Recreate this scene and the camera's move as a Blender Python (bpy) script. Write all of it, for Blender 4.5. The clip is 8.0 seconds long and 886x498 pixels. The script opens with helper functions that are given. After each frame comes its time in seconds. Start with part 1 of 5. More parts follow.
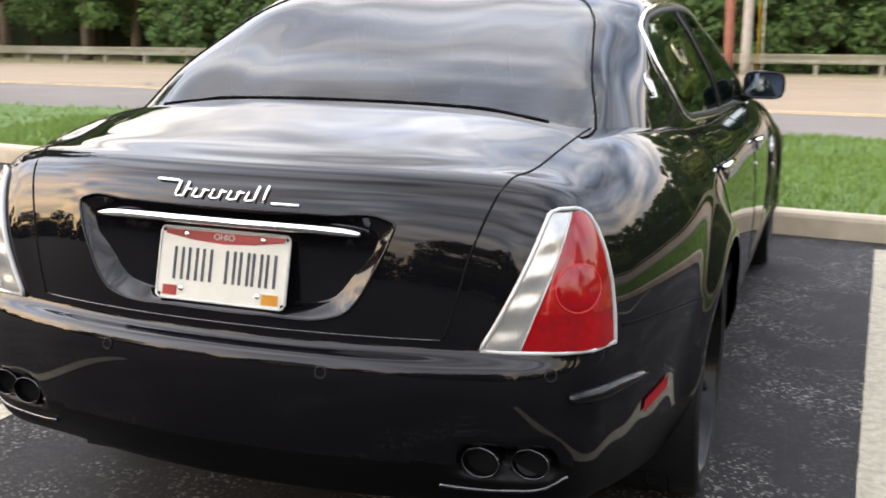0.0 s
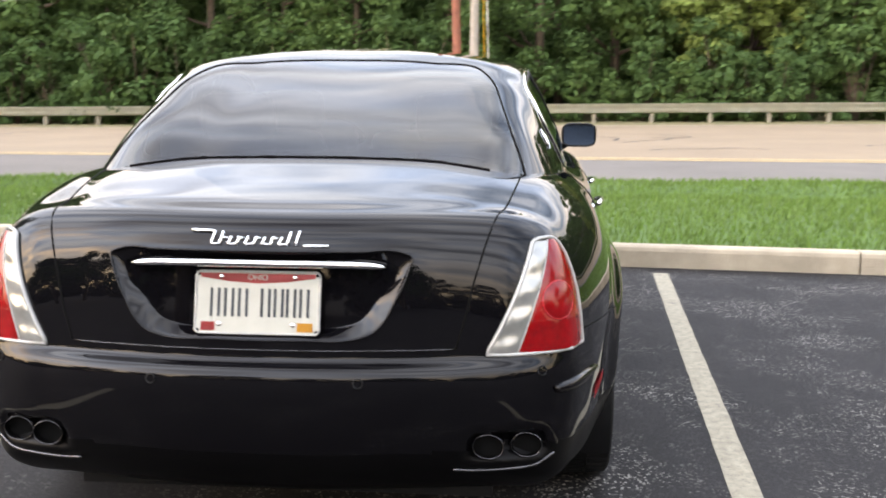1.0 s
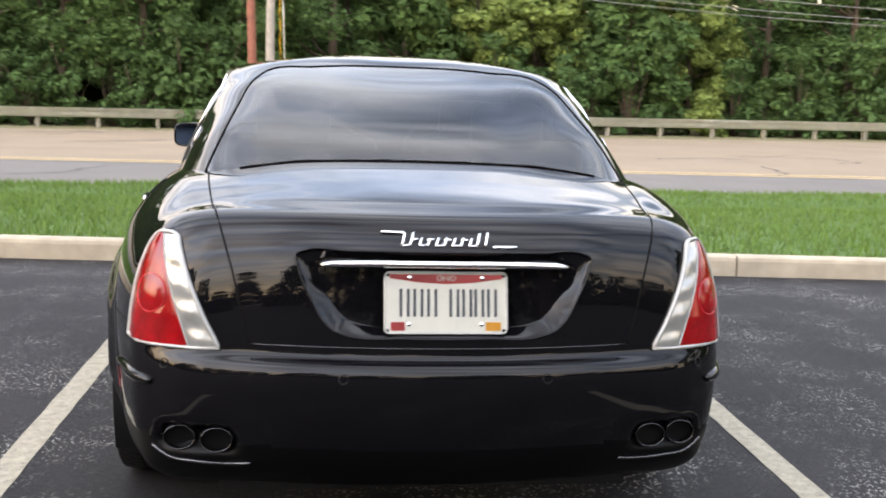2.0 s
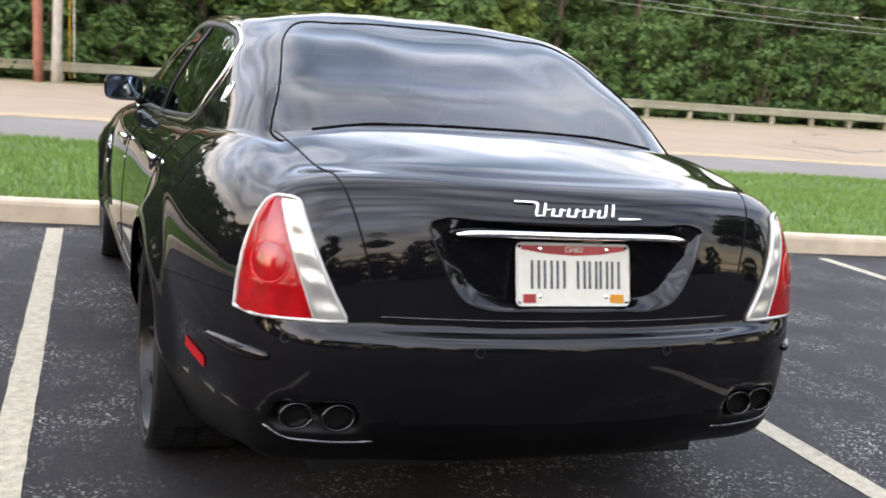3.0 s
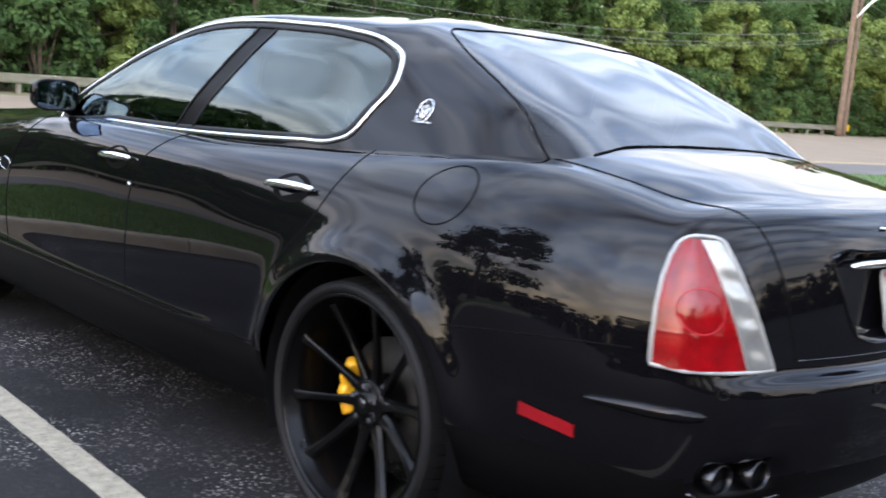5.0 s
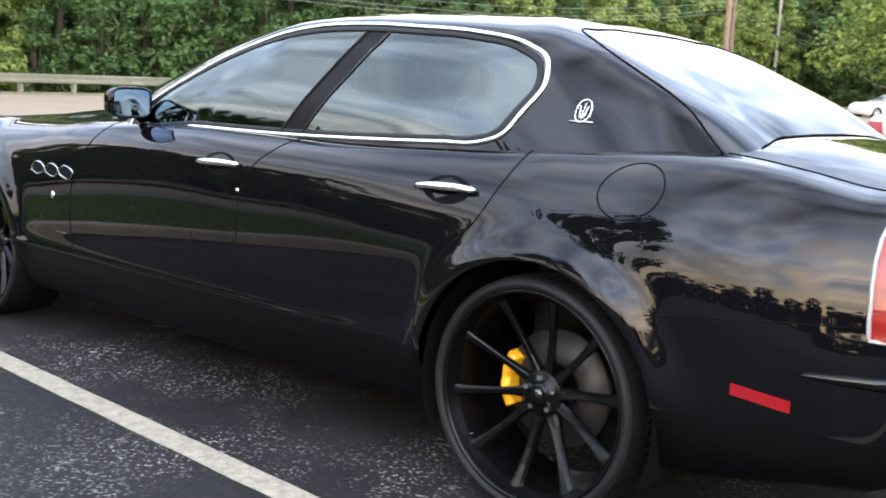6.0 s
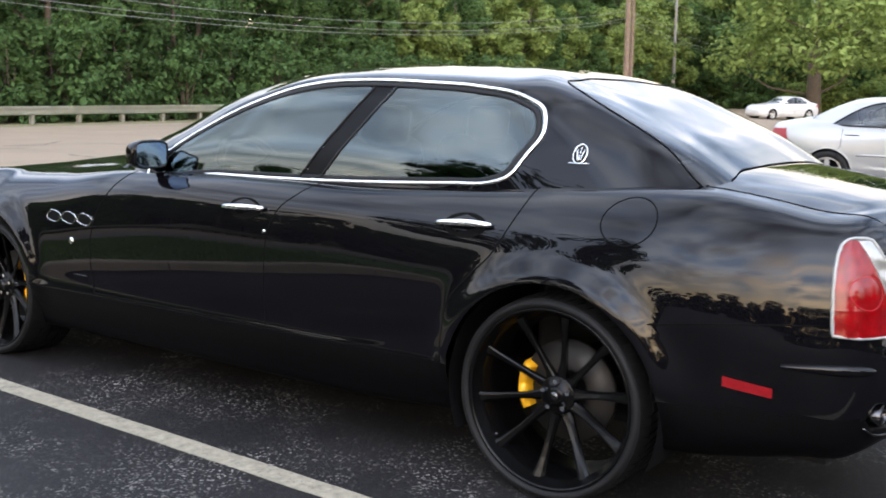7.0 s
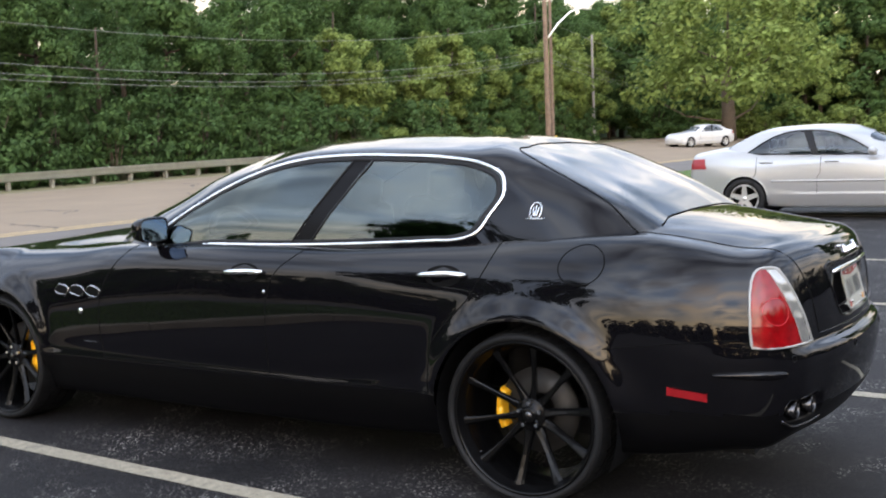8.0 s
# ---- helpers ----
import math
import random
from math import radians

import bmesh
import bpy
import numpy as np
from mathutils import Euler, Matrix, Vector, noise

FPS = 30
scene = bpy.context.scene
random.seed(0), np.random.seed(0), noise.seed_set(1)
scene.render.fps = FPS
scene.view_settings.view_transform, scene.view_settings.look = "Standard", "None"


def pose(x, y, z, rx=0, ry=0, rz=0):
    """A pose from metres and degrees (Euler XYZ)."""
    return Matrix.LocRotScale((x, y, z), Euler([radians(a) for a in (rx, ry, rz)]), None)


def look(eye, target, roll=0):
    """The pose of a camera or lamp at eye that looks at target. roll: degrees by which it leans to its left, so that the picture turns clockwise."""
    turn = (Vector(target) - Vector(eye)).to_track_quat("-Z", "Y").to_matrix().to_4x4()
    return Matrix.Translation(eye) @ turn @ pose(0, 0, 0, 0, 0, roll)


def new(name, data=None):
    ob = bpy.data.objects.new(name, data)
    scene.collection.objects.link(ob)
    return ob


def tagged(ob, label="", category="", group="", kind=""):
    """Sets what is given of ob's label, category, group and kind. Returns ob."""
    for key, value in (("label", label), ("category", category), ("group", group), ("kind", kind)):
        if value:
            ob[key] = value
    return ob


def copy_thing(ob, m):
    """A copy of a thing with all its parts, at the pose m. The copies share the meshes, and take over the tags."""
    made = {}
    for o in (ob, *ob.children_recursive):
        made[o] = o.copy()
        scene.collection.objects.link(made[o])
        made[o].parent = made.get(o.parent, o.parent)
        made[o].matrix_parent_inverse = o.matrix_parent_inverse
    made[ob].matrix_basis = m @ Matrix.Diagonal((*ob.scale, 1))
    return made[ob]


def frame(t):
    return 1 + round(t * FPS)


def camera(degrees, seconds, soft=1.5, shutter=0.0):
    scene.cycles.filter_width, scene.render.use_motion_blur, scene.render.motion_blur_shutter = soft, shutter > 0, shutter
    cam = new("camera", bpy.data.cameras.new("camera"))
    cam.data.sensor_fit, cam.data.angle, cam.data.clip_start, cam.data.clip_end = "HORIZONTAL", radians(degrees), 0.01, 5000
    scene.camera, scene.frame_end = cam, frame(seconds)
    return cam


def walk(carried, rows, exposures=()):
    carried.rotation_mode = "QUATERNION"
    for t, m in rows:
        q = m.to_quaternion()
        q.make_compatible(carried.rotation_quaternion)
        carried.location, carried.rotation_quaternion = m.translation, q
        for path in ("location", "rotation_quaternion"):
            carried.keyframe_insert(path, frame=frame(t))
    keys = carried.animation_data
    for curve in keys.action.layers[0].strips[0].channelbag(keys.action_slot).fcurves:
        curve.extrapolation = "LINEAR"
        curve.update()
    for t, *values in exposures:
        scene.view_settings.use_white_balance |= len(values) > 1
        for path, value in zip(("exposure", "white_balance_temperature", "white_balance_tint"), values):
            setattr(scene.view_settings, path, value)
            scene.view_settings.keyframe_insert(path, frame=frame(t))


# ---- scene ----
cam = camera(45.9, 8.0, soft=1.8, shutter=0.4)
PATH = [
    (0, (1.151, -2.827, 1.256), (0.474, -0.992, 0.839), 0.9),
    (0.5, (0.943, -3.166, 1.271), (0.528, -1.247, 0.890), 1.6),
    (1, (0.668, -3.420, 1.288), (0.486, -1.454, 0.973), 0.3),
    (1.5, (0.142, -3.548, 1.282), (0.190, -1.568, 1.006), 0.7),
    (3, (-1.159, -3.251, 1.222), (-0.481, -1.399, 0.889), 4.8),
    (3.5, (-1.590, -3.033, 1.200), (-0.688, -1.272, 0.907), 5.2),
    (4, (-1.964, -2.793, 1.195), (-0.863, -1.146, 0.922), 4.7),
    (4.5, (-2.210, -2.448, 1.167), (-0.974, -0.898, 0.904), 5.2),
    (5, (-2.533, -2.083, 1.153), (-1.191, -0.629, 0.863), 4.9),
    (6.5, (-3.410, -1.555, 1.191), (-1.864, -0.322, 0.889), 2.0),
    (7, (-3.711, -1.644, 1.275), (-2.114, -0.474, 0.992), 1.0),
    (7.5, (-4.046, -1.767, 1.329), (-2.410, -0.647, 1.066), -0.5),
    (8, (-4.319, -1.856, 1.390), (-2.641, -0.787, 1.185), -2.2),
]
walk(cam, [(t, look(eye, target, roll)) for t, eye, target, roll in PATH],
     exposures=[(0, 1.58, 8000, 19), (0.5, 1.64, 7900, 19), (1, 1.64, 7900, 19), (1.5, 1.42, 7800, 19), (3, 1.60, 7500, 19), (3.5, 1.44, 7300, 19), (4, 1.33, 7000, 18), (4.5, 1.25, 6800, 18), (5, 1.23, 6600, 18), (6.5, 1.78, 6900, 17), (7, 1.16, 6900, 17), (7.5, 0.97, 6900, 17), (8, 0.96, 7000, 17)])

from mathutils.bvhtree import BVHTree

# ---- world, sun, exposure ----
SUN_EL, SUN_AZ = radians(24), radians(-118)      # azimuth from +y towards +x


def make_world():
    w = bpy.data.worlds.new("sky")
    scene.world = w
    w.use_nodes = True
    nt = w.node_tree
    nt.nodes.clear()
    n = nt.nodes.new
    out, bg = n("ShaderNodeOutputWorld"), n("ShaderNodeBackground")
    sky = n("ShaderNodeTexSky")
    sky.sky_type, sky.sun_disc = "NISHITA", False
    sky.sun_elevation, sky.sun_rotation = SUN_EL, SUN_AZ
    sky.air_density, sky.dust_density = 1.2, 2.5
    # broken cloud sheet: noise on the direction, flattened towards the horizon
    tc, sep = n("ShaderNodeTexCoord"), n("ShaderNodeSeparateXYZ")
    nt.links.new(tc.outputs["Generated"], sep.inputs[0])
    add = n("ShaderNodeMath"); add.operation = "ADD"; add.inputs[1].default_value = 0.22
    nt.links.new(sep.outputs["Z"], add.inputs[0])
    mx = n("ShaderNodeMath"); mx.operation = "MAXIMUM"; mx.inputs[1].default_value = 0.12
    nt.links.new(add.outputs[0], mx.inputs[0])
    dv = n("ShaderNodeVectorMath"); dv.operation = "DIVIDE"
    cmb = n("ShaderNodeCombineXYZ")
    for i in range(3):
        nt.links.new(mx.outputs[0], cmb.inputs[i])
    nt.links.new(tc.outputs["Generated"], dv.inputs[0])
    nt.links.new(cmb.outputs[0], dv.inputs[1])
    mp = n("ShaderNodeMapping"); mp.inputs["Scale"].default_value = (1.0, 2.3, 1.0); mp.inputs["Rotation"].default_value = (0, 0, 0.7)
    nt.links.new(dv.outputs[0], mp.inputs[0])
    nz = n("ShaderNodeTexNoise"); nz.inputs["Scale"].default_value = 1.6; nz.inputs["Detail"].default_value = 7; nz.inputs["Roughness"].default_value = 0.50; nz.inputs["Distortion"].default_value = 0.3
    nt.links.new(mp.outputs[0], nz.inputs["Vector"])
    rmp = n("ShaderNodeValToRGB")
    rmp.color_ramp.elements[0].position, rmp.color_ramp.elements[1].position = 0.30, 0.58
    nt.links.new(nz.outputs["Fac"], rmp.inputs[0])
    cl = n("ShaderNodeTexNoise"); cl.inputs["Scale"].default_value = 2.6; cl.inputs["Detail"].default_value = 4
    nt.links.new(mp.outputs[0], cl.inputs["Vector"])
    cr = n("ShaderNodeValToRGB")
    cr.color_ramp.elements[0].position, cr.color_ramp.elements[0].color = 0.36, (0.54, 0.63, 0.77, 1)
    cr.color_ramp.elements[1].position, cr.color_ramp.elements[1].color = 0.63, (1.0, 1.0, 1.0, 1)
    nt.links.new(cl.outputs["Fac"], cr.inputs[0])
    # evening light: cream clouds low down, cool white ones overhead
    hr = n("ShaderNodeValToRGB")
    hr.color_ramp.elements[0].position, hr.color_ramp.elements[0].color = 0.10, (11.5, 9.6, 6.6, 1)
    hr.color_ramp.elements[1].position, hr.color_ramp.elements[1].color = 0.42, (8.7, 10.5, 12.6, 1)
    nt.links.new(sep.outputs["Z"], hr.inputs[0])
    hm = n("ShaderNodeMix"); hm.data_type, hm.blend_type = "RGBA", "MULTIPLY"; hm.inputs[0].default_value = 1
    nt.links.new(cr.outputs["Color"], hm.inputs[6]); nt.links.new(hr.outputs["Color"], hm.inputs[7])
    # clouds glow towards the low sun
    dt = n("ShaderNodeVectorMath"); dt.operation = "DOT_PRODUCT"
    dt.inputs[1].default_value = (math.sin(SUN_AZ) * math.cos(SUN_EL * 0.5), math.cos(SUN_AZ) * math.cos(SUN_EL * 0.5), math.sin(SUN_EL * 0.5))
    nt.links.new(tc.outputs["Generated"], dt.inputs[0])
    gl = n("ShaderNodeMapRange"); gl.inputs[1].default_value, gl.inputs[2].default_value, gl.inputs[3].default_value, gl.inputs[4].default_value = 0.45, 1.0, 1.0, 2.1
    nt.links.new(dt.outputs["Value"], gl.inputs[0])
    hg = n("ShaderNodeMix"); hg.data_type, hg.blend_type = "RGBA", "MULTIPLY"; hg.inputs[0].default_value = 1
    nt.links.new(hm.outputs[2], hg.inputs[6]); nt.links.new(gl.outputs[0], hg.inputs[7])
    mix = n("ShaderNodeMix"); mix.data_type = "RGBA"
    nt.links.new(rmp.outputs["Color"], mix.inputs[0])
    nt.links.new(sky.outputs[0], mix.inputs[6])
    nt.links.new(hg.outputs[2], mix.inputs[7])
    nt.links.new(mix.outputs[2], bg.inputs["Color"])
    bg.inputs["Strength"].default_value = 0.15
    nt.links.new(bg.outputs[0], out.inputs[0])


make_world()
sun = new("sun", bpy.data.lights.new("sun", "SUN"))
sun.data.energy, sun.data.angle, sun.data.color = 0.5, radians(175), (1.0, 0.93, 0.82)
sun_dir = Vector((math.sin(SUN_AZ) * math.cos(SUN_EL), math.cos(SUN_AZ) * math.cos(SUN_EL), math.sin(SUN_EL)))
sun.matrix_world = look(sun_dir * 60, (0, 0, 0))


# ---- materials ----
def mat(name, color, rough=0.5, metal=0.0, vary=0.0, scale=6.0, bump=0.0, bump_scale=60.0, coat=0.0, spec=0.5, color2=None, island=0.0, rand=0.0, transl=0.0):
    m = bpy.data.materials.new(name)
    m.use_nodes = True
    nt = m.node_tree
    b = nt.nodes["Principled BSDF"]
    b.inputs["Base Color"].default_value = (*color, 1)
    b.inputs["Roughness"].default_value, b.inputs["Metallic"].default_value = rough, metal
    b.inputs["Coat Weight"].default_value, b.inputs["Coat Roughness"].default_value = coat, 0.02
    b.inputs["Specular IOR Level"].default_value = spec
    n, l = nt.nodes.new, nt.links.new
    tc = n("ShaderNodeTexCoord")
    col = None
    if vary or color2:
        nz = n("ShaderNodeTexNoise"); nz.inputs["Scale"].default_value = scale; nz.inputs["Detail"].default_value = 8; nz.inputs["Roughness"].default_value = 0.6
        l(tc.outputs["Object"], nz.inputs["Vector"])
        r = n("ShaderNodeValToRGB")
        c2 = color2 or tuple(min(1, c * (1 + vary)) for c in color)
        c1 = color if color2 else tuple(c * (1 - vary) for c in color)
        r.color_ramp.elements[0].position, r.color_ramp.elements[1].position = 0.32, 0.68
        r.color_ramp.elements[0].color, r.color_ramp.elements[1].color = (*c1, 1), (*c2, 1)
        l(nz.outputs["Fac"], r.inputs[0])
        col = r.outputs["Color"]
    if island or rand:
        src = n("ShaderNodeNewGeometry").outputs["Random Per Island"] if island else n("ShaderNodeObjectInfo").outputs["Random"]
        mr = n("ShaderNodeMapRange"); a = island or rand
        mr.inputs[3].default_value, mr.inputs[4].default_value = 1 - a, 1 + a
        l(src, mr.inputs[0])
        mu = n("ShaderNodeMix"); mu.data_type, mu.blend_type = "RGBA", "MULTIPLY"; mu.inputs[0].default_value = 1
        if col:
            l(col, mu.inputs[6])
        else:
            mu.inputs[6].default_value = (*color, 1)
        l(mr.outputs[0], mu.inputs[7])
        col = mu.outputs[2]
    if col:
        l(col, b.inputs["Base Color"])
    if bump:
        nb = n("ShaderNodeTexNoise"); nb.inputs["Scale"].default_value = bump_scale; nb.inputs["Detail"].default_value = 5
        l(tc.outputs["Object"], nb.inputs["Vector"])
        bp = n("ShaderNodeBump"); bp.inputs["Strength"].default_value = bump; bp.inputs["Distance"].default_value = 0.02
        l(nb.outputs["Fac"], bp.inputs["Height"])
        l(bp.outputs[0], b.inputs["Normal"])
    if transl:
        tr, ms = n("ShaderNodeBsdfTranslucent"), n("ShaderNodeMixShader")
        ms.inputs[0].default_value = transl
        if col:
            l(col, tr.inputs[0])
        else:
            tr.inputs[0].default_value = (*color, 1)
        l(b.outputs[0], ms.inputs[1]); l(tr.outputs[0], ms.inputs[2])
        l(ms.outputs[0], nt.nodes["Material Output"].inputs[0])
    return m


def glass(name, tint, rough=0.0, gloss=1.0, ior=1.53):
    """A thin tinted pane: see-through, with a mirror gloss that follows Fresnel."""
    m = bpy.data.materials.new(name)
    m.use_nodes = True
    nt = m.node_tree
    nt.nodes.remove(nt.nodes["Principled BSDF"])
    n, l = nt.nodes.new, nt.links.new
    t, g, f, ms = n("ShaderNodeBsdfTransparent"), n("ShaderNodeBsdfGlossy"), n("ShaderNodeFresnel"), n("ShaderNodeMixShader")
    t.inputs[0].default_value = (*tint, 1)
    g.inputs[0].default_value = (*(gloss if isinstance(gloss, tuple) else (gloss, gloss, gloss)), 1)
    g.inputs["Roughness"].default_value = rough
    f.inputs[0].default_value = ior
    l(f.outputs[0], ms.inputs[0]); l(t.outputs[0], ms.inputs[1]); l(g.outputs[0], ms.inputs[2])
    l(ms.outputs[0], nt.nodes["Material Output"].inputs[0])
    return m


PAINT = mat("black_paint", (0.0027, 0.0025, 0.0033), 0.022, spec=0.31)
BLACK = mat("black_plastic", (0.006, 0.006, 0.0065), 0.45, bump=0.05, bump_scale=400, spec=0.25)
GAP = mat("panel_gap", (0.002, 0.002, 0.002), 0.8, spec=0.1)
PILLAR = mat("satin_black_pillar", (0.004, 0.004, 0.0045), 0.40, spec=0.10)
VALANCE = mat("satin_black_valance", (0.0018, 0.0017, 0.0020), 0.40, bump=0.04, bump_scale=300, spec=0.12)
CHROME = mat("chrome", (0.86, 0.87, 0.88), 0.07, 1.0)
RUBBER = mat("tyre_rubber", (0.0066, 0.0066, 0.0070), 0.62, vary=0.25, scale=14, bump=0.15, bump_scale=180, spec=0.25)
RIM = mat("satin_black_rim", (0.0026, 0.0026, 0.0028), 0.24, 0.0, spec=0.18)
CHROME_DARK = mat("dark_chrome", (0.10, 0.10, 0.105), 0.26, 1.0)
TINT = glass("tinted_glass", (0.13, 0.16, 0.17))
SIDE_TINT = glass("tinted_side_glass", (0.17, 0.22, 0.22), gloss=(0.88, 1.0, 0.97), ior=1.85)      # two faces and a film: a stronger gloss
CABIN = mat("dark_leather", (0.02, 0.02, 0.021), 0.55, vary=0.2, bump=0.1)
PAINTLINE = mat("white_line_paint", (0.285, 0.252, 0.186), 0.75, vary=0.25, scale=26, bump=0.3, bump_scale=120)
CONCRETE = mat("kerb_concrete", (0.36, 0.30, 0.22), 0.85, vary=0.18, scale=4, bump=0.3, bump_scale=90)
def worn_paint(m):
    """Wears the paint through to the dark ground in specks and scuffs."""
    nt = m.node_tree
    n, l, b = nt.nodes.new, nt.links.new, nt.nodes["Principled BSDF"]
    src = b.inputs["Base Color"].links[0].from_socket
    tc = n("ShaderNodeTexCoord")
    fac = None
    for scale, p0, p1 in ((95, 0.57, 0.66), (7, 0.60, 0.70)):
        z = n("ShaderNodeTexNoise"); z.inputs["Scale"].default_value = scale; z.inputs["Detail"].default_value = 7; z.inputs["Roughness"].default_value = 0.7
        l(tc.outputs["Object"], z.inputs["Vector"])
        r = n("ShaderNodeMapRange"); r.inputs[1].default_value, r.inputs[2].default_value, r.inputs[4].default_value = p0, p1, 0.75
        l(z.outputs["Fac"], r.inputs[0])
        if fac:
            a = n("ShaderNodeMath"); a.operation = "MAXIMUM"
            l(fac, a.inputs[0]); l(r.outputs[0], a.inputs[1])
            fac = a.outputs[0]
        else:
            fac = r.outputs[0]
    mx = n("ShaderNodeMix"); mx.data_type = "RGBA"
    l(fac, mx.inputs[0]); l(src, mx.inputs[6]); mx.inputs[7].default_value = (0.045, 0.045, 0.046, 1)
    l(mx.outputs[2], b.inputs["Base Color"])


worn_paint(PAINTLINE)
GRASS = mat("grass_blades", (0.105, 0.178, 0.032), 0.6, island=0.35, transl=0.3)
TURF = mat("turf_soil", (0.06, 0.115, 0.02), 0.9, vary=0.35, scale=9, bump=0.5, bump_scale=50)
GALV = mat("galvanised_rail", (0.86, 0.86, 0.80), 0.55, 0.0, vary=0.10, scale=3)
BARK = mat("bark", (0.09, 0.065, 0.045), 0.9, vary=0.3, scale=8, bump=0.6, bump_scale=25)
SILVER = mat("silver_paint", (0.36, 0.36, 0.355), 0.3, 0.4, coat=0.7)


# ---- building helpers ----
def part(name, bm, material, parent=None, label="", smooth=True, kind=""):
    """Links a bmesh (or mesh) as one mesh object under a thing."""
    if isinstance(bm, bmesh.types.BMesh):
        me = bpy.data.meshes.new(name)
        bm.normal_update()
        bm.to_mesh(me)
        bm.free()
    else:
        me = bm
    if material and not me.materials:
        me.materials.append(material)
    if smooth:
        me.polygons.foreach_set("use_smooth", [True] * len(me.polygons))
    ob = new(name, me)
    if parent:
        ob.parent = parent
    return tagged(ob, label, kind=kind)


def grid_mesh(name, V, F):
    me = bpy.data.meshes.new(name)
    me.from_pydata([tuple(v) for v in V], [], [tuple(f) for f in F])
    me.update()
    return me


def box(bm, lo, hi, bevel=0.0):
    c = [(a + b) / 2 for a, b in zip(lo, hi)]
    s = [b - a for a, b in zip(lo, hi)]
    r = bmesh.ops.create_cube(bm, size=1.0, matrix=Matrix.Translation(c) @ Matrix.Diagonal((*s, 1)))
    if bevel:
        es = list({e for v in r["verts"] for e in v.link_edges})
        bmesh.ops.bevel(bm, geom=es, offset=bevel, segments=2, affect="EDGES", profile=0.5)
    return bm


def tube(bm, pts, r, sides=6, flat=None, closed=False):
    """A tube along points; flat: (normals, height) squashes it along the given normals."""
    pts = [Vector(p) for p in pts]
    n, rings = len(pts), []
    for i, p in enumerate(pts):
        a = pts[(i - 1) % n] if closed or i > 0 else p
        b = pts[(i + 1) % n] if closed or i < n - 1 else p
        d = (b - a).normalized()
        up = flat[0][i] if flat else (Vector((0, 0, 1)) if abs(d.z) < 0.9 else Vector((1, 0, 0)))
        s = d.cross(up).normalized()
        u = s.cross(d).normalized()
        rr = r[i] if isinstance(r, (list, tuple)) else r
        h = flat[1] if flat else rr
        rings.append([bm.verts.new(p + s * math.cos(k * 2 * math.pi / sides) * rr + u * math.sin(k * 2 * math.pi / sides) * h) for k in range(sides)])
    for i in range(n if closed else n - 1):
        A, B = rings[i], rings[(i + 1) % n]
        for k in range(sides):
            bm.faces.new((A[k], A[(k + 1) % sides], B[(k + 1) % sides], B[k]))
    if not closed:
        bm.faces.new(rings[0][::-1]); bm.faces.new(rings[-1])
    return bm


def lathe(bm, prof, axis="x", seg=64, centre=(0, 0, 0), closed=False):
    """Turns (offset along axis, radius) pairs round the x axis."""
    rings = []
    for k in range(seg):
        a = 2 * math.pi * k / seg
        rings.append([bm.verts.new((centre[0] + o, centre[1] + r * math.cos(a), centre[2] + r * math.sin(a))) for o, r in prof])
    m = len(prof)
    for k in range(seg):
        A, B = rings[k], rings[(k + 1) % seg]
        for j in range(m if closed else m - 1):
            bm.faces.new((A[j], A[(j + 1) % m], B[(j + 1) % m], B[j]))
    return bm


def hermite(keys, vals, q):
    """A smooth curve through vals (n, ...) at keys, read at q."""
    keys, vals, q = np.asarray(keys, float), np.asarray(vals, float), np.asarray(q, float)
    h = np.diff(keys)
    sh = (slice(None),) + (None,) * (vals.ndim - 1)
    d = np.diff(vals, axis=0) / h[sh]
    m = np.empty_like(vals)
    m[0], m[-1] = d[0], d[-1]
    w = h[1:] / (h[:-1] + h[1:])
    m[1:-1] = d[:-1] * w[sh] + d[1:] * (1 - w)[sh]
    i = np.clip(np.searchsorted(keys, q, side="right") - 1, 0, len(keys) - 2)
    t = ((q - keys[i]) / h[i])[sh]
    hh = h[i][sh]
    return vals[i] * (2 * t**3 - 3 * t**2 + 1) + m[i] * hh * (t**3 - 2 * t**2 + t) + vals[i + 1] * (3 * t**2 - 2 * t**3) + m[i + 1] * hh * (t**3 - t**2)


def skin(net, step_a, step_b):
    """A dense half surface (x >= 0) through a net [a][b][xyz] whose first and last rows lie on x = 0."""
    net = np.asarray(net, float)
    mir = net * np.array([-1, 1, 1, 1][: net.shape[2]])
    full = np.concatenate([mir[2:0:-1], net, mir[-2:-4:-1]])
    la = np.r_[0, np.cumsum(np.linalg.norm(np.diff(full[..., :3], axis=0), axis=2).mean(1))]
    lb = np.r_[0, np.cumsum(np.linalg.norm(np.diff(net[..., :3], axis=1), axis=2).mean(0))]
    qa = np.concatenate([np.linspace(la[i], la[i + 1], max(2, int(np.ceil((la[i + 1] - la[i]) / step_a))), endpoint=False) for i in range(2, len(la) - 3)] + [[la[-3]]])
    qb = np.concatenate([np.linspace(lb[i], lb[i + 1], max(2, int(np.ceil((lb[i + 1] - lb[i]) / step_b))), endpoint=False) for i in range(len(lb) - 1)] + [[lb[-1]]])
    D = hermite(la, full, qa)
    D = np.moveaxis(hermite(lb, np.moveaxis(D, 1, 0), qb), 0, 1)
    D[0, :, 0] = D[-1, :, 0] = 0
    return D


